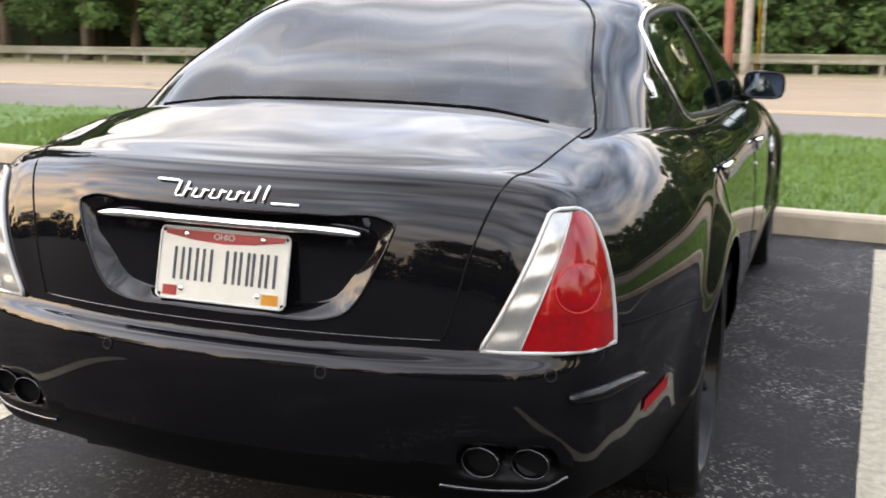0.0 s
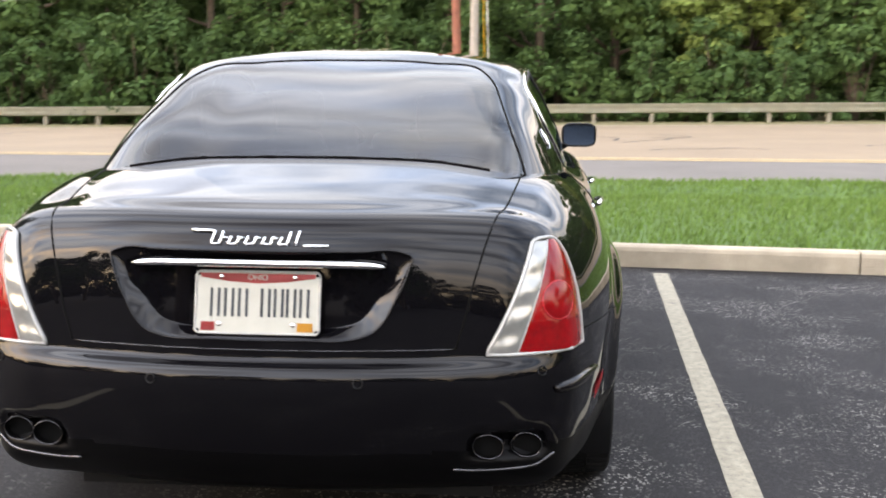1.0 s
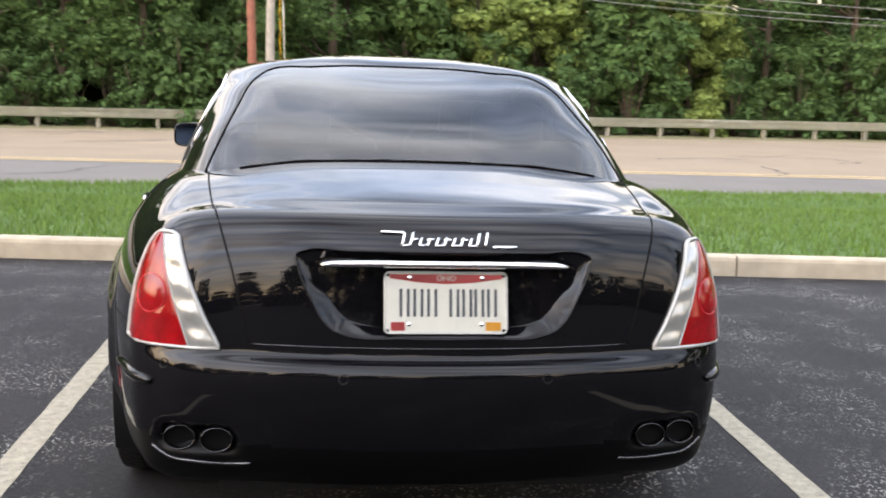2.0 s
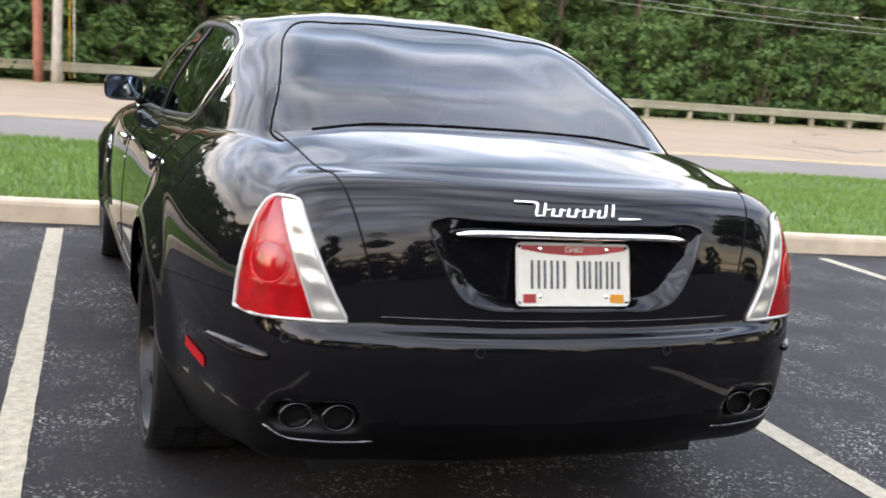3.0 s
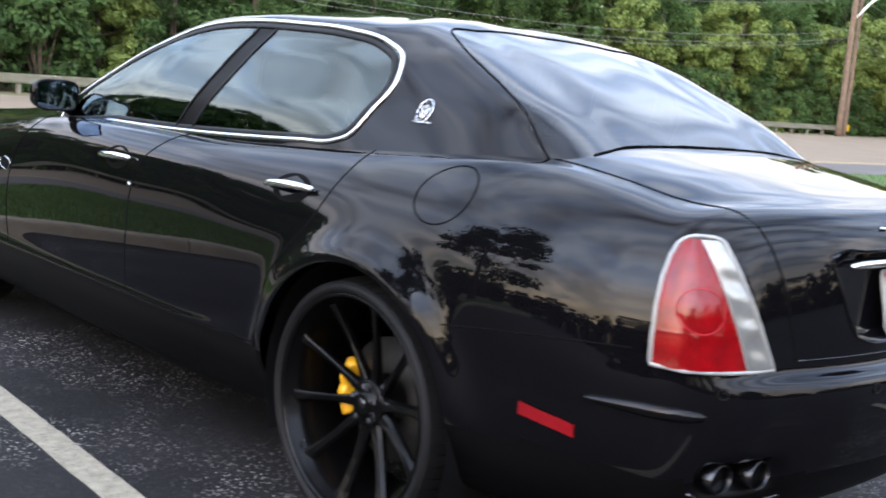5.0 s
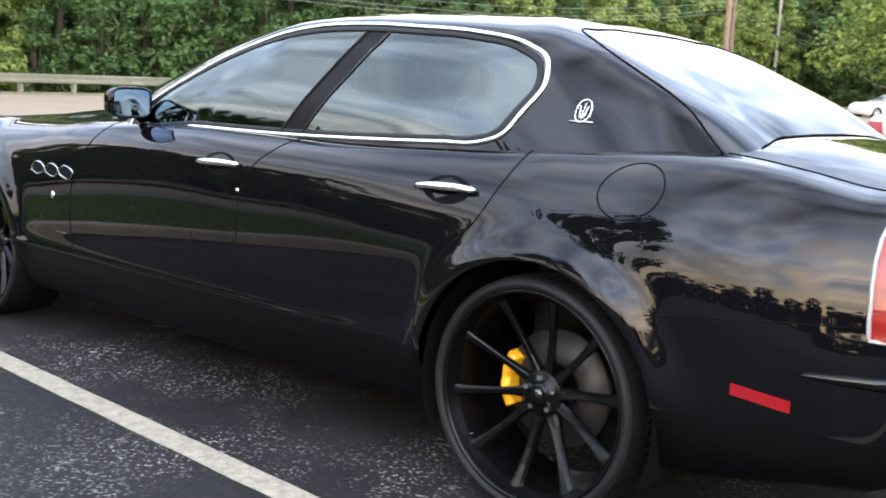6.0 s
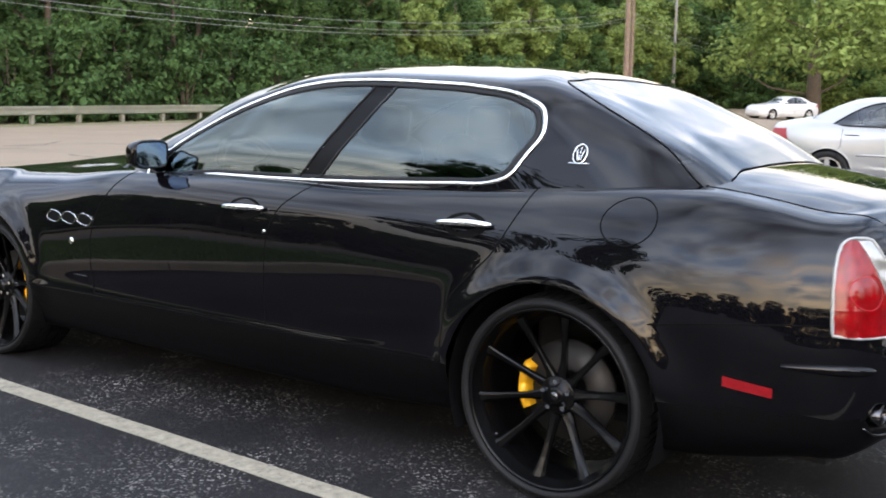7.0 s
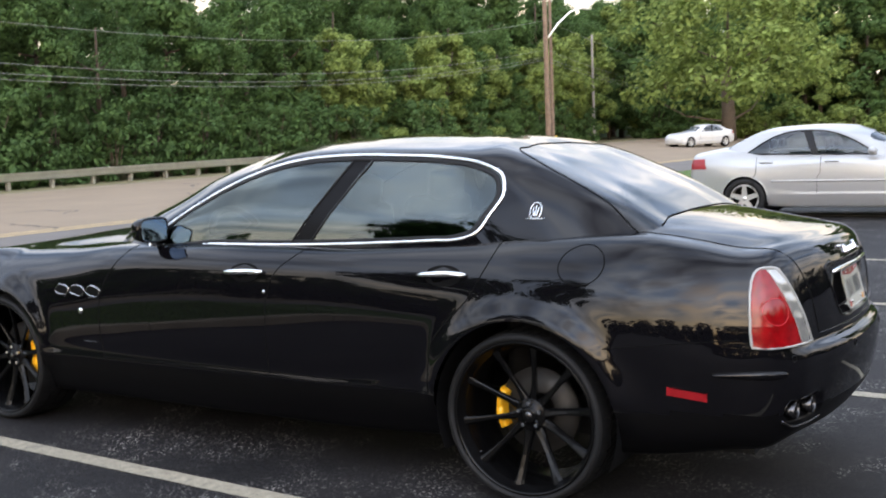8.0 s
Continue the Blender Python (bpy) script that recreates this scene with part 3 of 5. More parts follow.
for sgn in (-1, 1):
    # bright frame round the side windows, with a black seal inside it
    trim = [side(TREE_C, y, z, sgn, 0.002) for y, z in SIDEWIN]
    strip("window_trim", trim, 0.0076, CHROME, sedan, "bright chrome window surround", 0.006, 8, True)
    c = SIDEWIN.mean(0)
    inner = [side(TREE_C, *(c + (p - c) * np.array([0.975, 0.93])), sgn, 0.001) for p in SIDEWIN]
    strip("window_seal", inner, 0.011, BLACK, sedan, "black rubber window seal", 0.003, 6, True)
    for off in (-0.052, 0.052):
        strip("pillar_trim", [side(TREE_C, 1.125 - k * 0.250 + off, 0.972 + k * 0.345, sgn, 0.002) for k in np.linspace(0, 1, 14)], 0.005, BLACK, sedan, flat=0.003)
    for seam in (SEAM_R, SEAM_B, SEAM_F):
        strip("door_gap", [side(TREE_H, y, z, sgn, -0.0005) for y, z in smooth_line(seam, 50)], 0.0028, GAP, sedan)
    strip("sill_gap", [side(TREE_H, y, 0.405, sgn, -0.0005) for y in np.linspace(0.40, 2.28, 40)], 0.0024, GAP, sedan)
    strip("bumper_gap", [side(TREE_H, y, z, sgn, -0.0005) for y, z in smooth_line([(-0.335, 0.628), (-0.5, 0.646), (-0.68, 0.662), (-0.79, 0.669)], 30)], 0.0022, GAP, sedan)
    # lid gap from the glass along the shoulder and down the tail
    tp = [top(TREE_H, sgn * x, y, -0.0005) for x, y in smooth_line([(0.622, -0.365), (0.612, -0.50), (0.592, -0.68), (0.572, -0.82), (0.562, -0.875)], 30)]
    bk = [back(TREE_H, sgn * x, z, -0.0005) for x, z in smooth_line([(0.552, 0.932), (0.535, 0.88), (0.512, 0.80), (0.494, 0.72), (0.475, 0.656)], 24)]
    strip("lid_gap", tp + bk, 0.0028, GAP, sedan)
    # fuel flap on the near side only; handles on both
    if sgn == -1:
        ring = [side(TREE_H, -0.225 + 0.088 * math.cos(a), 0.917 + 0.070 * math.sin(a), sgn, -0.0004) for a in np.linspace(0, 2 * math.pi, 48, endpoint=False)]
        strip("fuel_flap_gap", ring, 0.0026, GAP, sedan, "round fuel filler flap outline", closed=True)
    for nm, y0, y1, z0, z1 in (("rear", 0.235, 0.452, 0.868, 0.862), ("front", 1.243, 1.466, 0.852, 0.846)):
        ym, zm = (y0 + y1) / 2, (z0 + z1) / 2
        d = doors[sgn, nm]
        # flat oval on the door; near-black colour gives the shade of a recess
        bm = bmesh.new()
        cup = [side(TREE_H, ym + 0.086 * math.cos(a), zm - 0.001 + 0.040 * math.sin(a), sgn, 0.0012)[0] for a in np.linspace(0, 2 * math.pi, 28, endpoint=False)]
        bm.faces.new([bm.verts.new(p) for p in cup])
        part("handle_cup_shade", bm, GAP, d, "flat dark oval painted as the handle cup's shade", smooth=False)
        pts, rad = [], []
        for k in np.linspace(0, 1, 15):
            p, nr = side(TREE_H, y0 + (y1 - y0) * k, z0 + (z1 - z0) * k, sgn, 0.010 + 0.020 * math.sin(math.pi * k) ** 0.6)
            pts.append((p, nr)); rad.append(0.0065 + 0.0055 * math.sin(math.pi * (0.12 + 0.8 * k)))
        strip("door_handle", pts, rad, CHROME, d, "chrome pull handle", 0.008, 10)
    p, nr = side(TREE_H, 1.24, 0.768, sgn, 0.002)
    bm = bmesh.new(); bmesh.ops.create_icosphere(bm, subdivisions=2, radius=0.009, matrix=Matrix.Translation(p) @ Matrix.Diagonal((0.4, 1, 1, 1)))
    part("door_lock", bm, CHROME, doors[sgn, "front"], "small chrome lock cylinder")
    # three oval vents, a round badge and a slim badge line on the front wing
    for i in range(3):
        yc = 2.575 - i * 0.116
        shape = [(-0.051, 0.004), (-0.042, 0.016), (0.034, 0.0165), (0.049, 0.011), (0.051, -0.004), (0.042, -0.016), (-0.034, -0.0165), (-0.049, -0.011)]
        ring = [side(TREE_H, yc - a, 0.724 + b, sgn, 0.002) for a, b in smooth_line(shape, 30, True)]
        vent = strip("wing_vent", ring, 0.0019, CHROME, sedan, "chrome-rimmed oval wing vent", closed=True)
        bm = bmesh.new(); bm.faces.new([bm.verts.new(p) for p, n in [side(TREE_H, yc - a * 0.95, 0.724 + b * 0.95, sgn, 0.0015) for a, b in smooth_line(shape, 30, True)]])
        part("vent_mesh", bm, GAP, vent, "dark mesh", smooth=False)
    p, nr = side(TREE_H, 2.43, 0.624, sgn, 0.003)
    bm = bmesh.new(); bmesh.ops.create_icosphere(bm, subdivisions=2, radius=0.016, matrix=Matrix.Translation(p) @ Matrix.Diagonal((0.35, 1, 1, 1)))
    part("side_badge", bm, CHROME, sedan, "round chrome wing badge")
    strip("designer_badge", [side(TREE_H, 2.42 - k * 0.09, 0.475, sgn, 0.002) for k in np.linspace(0, 1, 6)], 0.0022, CHROME_DARK, sedan, "slim chrome script badge", 0.002)
    # oval emblem on the rear pillar: a ring, three prongs and a bar
    def pil(dy, dz, lift=0.003):
        return side(TREE_C, 0.020 + dy, 1.106 + dz, sgn, lift)
    ring = [pil(0.023 * math.cos(a), 0.031 * math.sin(a)) for a in np.linspace(0, 2 * math.pi, 32, endpoint=False)]
    emblem = strip("pillar_emblem", ring, 0.0020, CHROME, sedan, "oval chrome pillar emblem", closed=True)
    for a0, b0, a1, b1 in ((0, -0.026, 0, 0.022), (0.005, -0.022, 0.012, 0.015), (-0.005, -0.022, -0.012, 0.015), (0.038, -0.029, -0.038, -0.029)):
        strip("emblem_stroke", [pil(a0 + (a1 - a0) * k, b0 + (b1 - b0) * k) for k in np.linspace(0, 1, 5)], 0.0018, CHROME, emblem)
    # red side reflector on the bumper
    bm = bmesh.new()
    lo = [side(TREE_H, -0.553 - 0.137 * k, 0.470 - 0.020 * k, sgn, 0.004)[0] for k in np.linspace(0, 1, 8)]
    hi = [side(TREE_H, -0.553 - 0.137 * k, 0.500 - 0.020 * k, sgn, 0.004)[0] for k in np.linspace(0, 1, 8)]
    A, B = [bm.verts.new(p) for p in lo], [bm.verts.new(p) for p in hi]
    fs = [bm.faces.new((A[k], A[k + 1], B[k + 1], B[k])) for k in range(7)]
    bmesh.ops.solidify(bm, geom=fs, thickness=0.006)
    part("side_reflector", bm, RED_REFL, sedan, "red plastic side reflector", smooth=False)

    # rear lamp: red lens, clear band, pale rim, ring of the lamp bowl
    def lamp_at(h, z, lift=0.005):
        px, py = 0.540 + 0.886 * h, -0.963 + 0.463 * h
        z = z if z < 0.64 else 0.64 + (z - 0.64) * 0.905
        return onto(TREE_H, (sgn * (px + 0.463 * 0.5), py - 0.886 * 0.5, z), (-sgn * 0.463, 0.886, 0), lift)

    def h_in(z): return float(np.interp(z, [0.640, 0.70, 0.80, 0.88, 0.932], [0.0, 0.030, 0.076, 0.112, 0.136]))
    def h_out(z): return float(np.interp(z, [0.645, 0.70, 0.78, 0.84, 0.89, 0.918, 0.932], [0.272, 0.271, 0.264, 0.252, 0.235, 0.219, 0.202]))
    def h_mid(z): return float(np.interp(z, [0.640, 0.72, 0.80, 0.87, 0.932], [0.073, 0.101, 0.132, 0.158, 0.180]))

    def lens(name, f, g, material, parent, label, relief, nz=60, nh=30):
        """A lens between two edges, raised off the body by relief(h, z, k) and turned down at its rim."""
        bm = bmesh.new()
        rows = []
        for z in np.linspace(0.643, 0.929, nz):
            row = []
            for k in np.linspace(0, 1, nh):
                h = f(z) + (g(z) - f(z)) * k
                row.append(bm.verts.new(lamp_at(h, z, 0.005 + relief(h, z, k))[0]))
            rows.append(row)
        for a, b in zip(rows, rows[1:]):
            for k in range(nh - 1):
                bm.faces.new((a[k], a[k + 1], b[k + 1], b[k]))
        return part(name, bm, material, parent, label)

    def red_relief(h, z, k):
        r = math.hypot((h - 0.186) / 0.046, (z - 0.775) / 0.050)
        bowl = 0.0042 * (1 - r * r) if r < 1 else -0.0016 * math.exp(-((r - 1.0) / 0.05) ** 2)
        rib = 0.0009 * math.sin(z * 640) if z < 0.722 and r > 1 else 0.0
        return 0.004 * math.sin(math.pi * k) ** 0.5 + bowl + rib

    def clear_relief(h, z, k):
        # four stacked reflector cells, each a shallow bowl with fine upright flutes
        c = (z - 0.640) / 0.0735 % 1.0
        return 0.003 * math.sin(math.pi * k) ** 0.5 + 0.0050 * math.sin(2 * math.pi * c) * k * (1 - k) * 2 + 0.0003 * math.sin(h * 900)

    edge = [(h_in(z), z) for z in np.linspace(0.640, 0.926, 26)] + [(h_in(0.932) + 0.004, 0.931), (h_in(0.932) + 0.018, 0.9355), (h_out(0.932) - 0.016, 0.9355), (h_out(0.932) - 0.003, 0.932)] + [(h_out(z), z) for z in np.linspace(0.927, 0.645, 30)] + [(h_out(0.645) * k, 0.638 + 0.003 * k) for k in (0.8, 0.6, 0.4, 0.2)]
    lamp = strip("tail_lamp", [lamp_at(h, z, 0.004) for h, z in edge], 0.0052, LAMP_RIM, sedan, "tall red and clear tail lamp", 0.007, 8, True)
    lens("red_lens", h_mid, h_out, RED_LENS, lamp, "red ribbed lamp lens", red_relief)
    lens("clear_lens", h_in, h_mid, CLEAR_LENS, lamp, "clear silvery lamp lens", clear_relief)
    strip("lamp_bowl", [lamp_at(0.186 + 0.046 * math.cos(a), 0.775 + 0.050 * math.sin(a), 0.0085) for a in np.linspace(0, 2 * math.pi, 44, endpoint=False)], 0.0014, RED_REFL, lamp, "thin bright red bowl ring", closed=True)
    strip("lens_seam", [lamp_at(h_mid(z), z, 0.0062) for z in np.linspace(0.643, 0.930, 30)], 0.0016, LAMP_RIM, lamp)

    # exhaust tips in their bay, with a thin bright blade under them
    for x, y, z in ((0.648, -0.942, 0.408), (0.555, -0.976, 0.411)):
        bm = bmesh.new()
        prof = [(-0.010, 0.0370), (-0.0115, 0.0382), (-0.009, 0.0394), (0.07, 0.0385), (0.07, 0.0345), (-0.008, 0.0362)]
        seg = 36
        rg = [[bm.verts.new((sgn * x + r * math.cos(a) * 1.0, y + o, z + r * math.sin(a) * 0.80)) for o, r in prof] for a in np.linspace(0, 2 * math.pi, seg, endpoint=False)]
        for k in range(seg):
            for j in range(len(prof)):
                bm.faces.new((rg[k][j], rg[k][(j + 1) % len(prof)], rg[(k + 1) % seg][(j + 1) % len(prof)], rg[(k + 1) % seg][j]))
        tip = part("exhaust_tip", bm, CHROME_DARK, sedan, "oval dark chrome exhaust tip")
        # black disc just inside the tip, its colour standing for the bore's shade
        bm = bmesh.new()
        bm.faces.new([bm.verts.new((sgn * x + 0.037 * math.cos(a), y + 0.010, z + 0.0295 * math.sin(a))) for a in np.linspace(0, 2 * math.pi, 24, endpoint=False)])
        part("pipe_bore_shade", bm, GAP, tip, "black disc in place of the bore's shade", smooth=False)
    strip("exhaust_blade", [back(TREE_H, sgn * x, z, 0.004) for x, z in smooth_line([(0.715, 0.380), (0.68, 0.358), (0.60, 0.349), (0.50, 0.349), (0.470, 0.353)], 24)], 0.0045, CHROME_DARK, sedan, "thin bright blade under exhausts", 0.004)
    # ridge of the bumper's corner moulding
    strip("bumper_ridge", [lamp_at(h, 0.548, -0.001) for h in np.linspace(0.17, 0.37, 24)], [0.003 + 0.013 * math.sin(math.pi * k ** 0.7) ** 0.7 for k in np.linspace(0.04, 0.96, 24)], PAINT, sedan, "", 0.013, 14)
    for x, z in ((0.250, 0.587), (0.683, 0.597)):
        p, nr = back(TREE_H, sgn * x, z, 0.0012)
        t = nr.cross(Vector((0, 0, 1))).normalized(); u = t.cross(nr)
        strip("parking_sensor", [(p + t * 0.0115 * math.cos(a) + u * 0.0115 * math.sin(a), nr) for a in np.linspace(0, 2 * math.pi, 20, endpoint=False)], 0.0016, BLACK, sedan, "round parking sensor", closed=True)

    # door mirror on its foot
    mp = Vector((sgn * 0.890, 1.945, 1.028))
    bm = bmesh.new()
    bmesh.ops.create_uvsphere(bm, u_segments=28, v_segments=16, radius=1.0)
    for v in bm.verts:
        x, y, z = v.co
        e = 0.62
        x, z = math.copysign(abs(x) ** e, x), math.copysign(abs(z) ** e, z)
        y = y if y > 0 else max(y, -0.25)
        v.co = mp + Vector((x * 0.088, y * 0.070, z * 0.060 * (1 - 0.08 * sgn * x)))
    house = part("door_mirror", bm, PAINT, sedan, "black door mirror on a short foot")
    bm = bmesh.new()
    oval = smooth_line([(-0.078, 0), (-0.071, 0.042), (-0.05, 0.0495), (0, 0.051), (0.05, 0.0495), (0.071, 0.042), (0.078, 0), (0.071, -0.042), (0.05, -0.0495), (0, -0.051), (-0.05, -0.0495), (-0.071, -0.042)], 36, True)
    bm.faces.new([bm.verts.new(mp + Vector((a, -0.030, b))) for a, b in oval])
    part("mirror_glass", bm, MIRROR, house, "blue-tinted mirror glass", smooth=False)
    strip("mirror_rim", [(mp + Vector((a * 1.04, -0.028, b * 1.06)), Vector((0, -1, 0))) for a, b in oval], 0.006, PAINT, house, closed=True)
    bm = bmesh.new()
    tube(bm, [mp + Vector((-sgn * 0.045, 0.035, -0.040)), mp + Vector((-sgn * 0.075, 0.035, -0.058)), mp + Vector((-sgn * 0.120, 0.035, -0.078))], [0.015, 0.017, 0.022], 12)
    part("mirror_foot", bm, BLACK, house)

# rear glass frame
rw = [back(TREE_C, x, z, 0.0008) for x, z in REARWIN]
strip("glass_gap", rw, 0.0030, GAP, sedan, "black seal round the rear glass", 0.003, 6, True)
foot = []
for x in np.linspace(-0.53, 0.53, 41):
    z = min(np.linspace(0.985, 1.10, 70), key=lambda q: abs(top(TREE_H, x, back(TREE_C, x, q)[0].y)[0].z - q))
    foot.append(back(TREE_C, x, z, 0.002))
strip("glass_foot_seal", foot, 0.0022, GAP, sedan, "black seal at the foot of the rear glass", 0.003)
# lid foot and bright bar over the plate
strip("lid_foot_trim", [back(TREE_H, x, 0.655, 0.002) for x in np.linspace(-0.47, 0.47, 40)], 0.0013, CHROME_DARK, sedan, "thin bright lid edge")
bar = []
for x in np.linspace(-0.306, 0.304, 41):
    p, nr = back(TREE_H, x, 0.905, 0.0)
    bar.append((Vector((x, p.y - 0.016, 0.860 - 0.006 * (x / 0.31) ** 4)), Vector((0, -1, -0.05)).normalized()))
strip("plate_bar", bar, [0.0095 * min(1, 0.6 + 8 * k * (1 - k)) for k in np.linspace(0, 1, 41)], CHROME, sedan, "bright chrome bar over number plate", 0.010, 12)
bay_mid = np.array([0.0, 0.790])
bm = bmesh.new()
rings = []
for step, in_x, in_z, deep in ((0, 0.0, 0.0, -0.0005), (1, 0.003, 0.003, 0.0025), (2, 0.010, 0.008, 0.006), (3, 0.030, 0.020, 0.0), (4, 0.034, 0.023, 0.0)):
    ring = []
    for x, z in BAY_LINE:
        dx, dz = bay_mid - (x, z)
        f = min(1.0, abs(dx) / 0.20)
        q = (x + math.copysign(in_x * f, dx), z + math.copysign(in_z, dz) * min(1.0, abs(dz) / 0.05))
        y = back(TREE_H, x, z)[0].y + deep if step < 3 else -0.996 + (q[1] - 0.764) * 0.10 + 0.003 * (step == 4)
        ring.append(bm.verts.new((q[0], y, q[1])))
    rings.append(ring)
for a, b in zip(rings, rings[1:]):
    for k in range(len(a)):
        bm.faces.new((a[k], a[(k + 1) % len(a)], b[(k + 1) % len(a)], b[k]))
bmesh.ops.recalc_face_normals(bm, faces=bm.faces[:])
inner = [v.co.copy() for v in rings[-1]]
bay = part("plate_bay", bm, PAINT, sedan, "glossy black recess round the number plate")
bm = bmesh.new()
bm.faces.new([bm.verts.new(p) for p in inner])
part("bay_panel", bm, PAINT, bay, "flat gloss black panel", smooth=False)
strip("plate_bay_rim", [back(TREE_H, x, z, 0.001) for x, z in BAY_LINE], 0.0030, PAINT, sedan, "", 0.003, 6, True)
# plain chrome strokes in place of the maker's script
badge = None


def stroke(x0, z0, x1, z1, r=0.0026):
    global badge
    bm = bmesh.new()
    tube(bm, [back(TREE_H, x0 + (x1 - x0) * k, z0 + (z1 - z0) * k, 0.004)[0] for k in np.linspace(0, 1, 5)], r, 6)
    ob = part("stroke" if badge else "boot_badge", bm, CHROME, badge or sedan, "" if badge else "slanted chrome badge strokes on lid")
    badge = badge or ob


stroke(-0.162, 0.932, -0.108, 0.931, 0.0040)
for i, hgt in enumerate((0.030, 0.030, 0.019, 0.019, 0.020, 0.020, 0.019, 0.020, 0.019, 0.030, 0.032)):
    x = -0.112 + i * 0.0205
    stroke(x, 0.901, x + 0.008, 0.901 + hgt, 0.0032)
    if i not in (9, 10):
        stroke(x + 0.002, 0.903 + (i % 2) * 0.014, x + 0.019, 0.904 + (i % 2) * 0.013, 0.0023)
stroke(0.112, 0.901, 0.172, 0.901, 0.0036)

# number plate: tilted sheet with red band, plain bars for the characters, stickers and screws
PT = Vector((0, -1.018, 0.764))
PM = Matrix.Translation(PT) @ Euler((radians(90 - 14), 0, 0)).to_matrix().to_4x4()
bm = bmesh.new(); box(bm, (-0.1525, -0.076, -0.003), (0.1525, 0.076, 0.001)); bmesh.ops.bevel(bm, geom=[e for e in bm.edges if abs(e.verts[0].co.z - e.verts[1].co.z) > 0.003], offset=0.012, segments=4, affect="EDGES"); bm.transform(PM)
plate = part("number_plate", bm, PLATE_W, sedan, "white number plate with red top band", smooth=False)


def flat_on_plate(name, pts, z, material, label=""):
    bm = bmesh.new()
    bm.faces.new([bm.verts.new(PM @ Vector((a, b, z))) for a, b in pts])
    bmesh.ops.solidify(bm, geom=bm.faces[:], thickness=0.0005)
    return part(name, bm, material, plate, label, smooth=False)


flat_on_plate("plate_band", [(-0.140, 0.070), (-0.140, 0.060), (-0.07, 0.050), (0, 0.046), (0.07, 0.050), (0.140, 0.060), (0.140, 0.070)], 0.002, PLATE_RED, "red curved top band")
for i, x in enumerate((-0.103, -0.069, -0.035, 0.020, 0.052, 0.082, 0.114)):
    for dx in (-0.009, 0.009):
        flat_on_plate("plate_bar_mark", [(x + dx - 0.0036, -0.034), (x + dx + 0.0036, -0.034), (x + dx + 0.0036, 0.034), (x + dx - 0.0036, 0.034)], 0.002, PLATE_INK)
flat_on_plate("sticker", [(-0.136, -0.068), (-0.102, -0.068), (-0.102, -0.047), (-0.136, -0.047)], 0.002, PLATE_RED, "small red validation sticker")
flat_on_plate("sticker", [(0.098, -0.068), (0.136, -0.068), (0.136, -0.047), (0.098, -0.047)], 0.002, ORANGE, "small orange validation sticker")
for x, z in ((-0.092, -0.052), (0.088, -0.052), (-0.09, 0.062), (0.09, 0.062)):
    bm = bmesh.new(); bmesh.ops.create_icosphere(bm, subdivisions=2, radius=0.0065, matrix=PM @ Matrix.Translation((x, z, 0.002)) @ Matrix.Diagonal((1, 1, 0.5, 1)))
    part("plate_screw", bm, CHROME, plate)
edge2 = [(cx + 0.012 * math.cos(a), cz + 0.012 * math.sin(a)) for cx, cz, a0 in ((0.139, 0.0625, 0), (-0.139, 0.0625, 90), (-0.139, -0.0625, 180), (0.139, -0.0625, 270)) for a in np.radians(np.linspace(a0, a0 + 90, 7))]
strip("plate_frame", [(PM @ Vector((a, b, 0.001)), PM.to_3x3() @ Vector((0, 0, 1))) for a, b in edge2], 0.0028, LAMP_RIM, plate, closed=True)
txt = bpy.data.curves.new("plate_word", "FONT")
txt.body, txt.size, txt.align_x, txt.align_y, txt.extrude = "OHIO", 0.019, "CENTER", "CENTER", 0.0004
tmp = new("plate_word", txt)
me = bpy.data.meshes.new_from_object(tmp.evaluated_get(bpy.context.evaluated_depsgraph_get()))
bpy.data.objects.remove(tmp)
me.transform(PM @ Matrix.Translation((0, 0.0600, 0.0032)))
me.materials.clear()
part("plate_word", me, PLATE_W, plate, "white state name lettering", smooth=False)


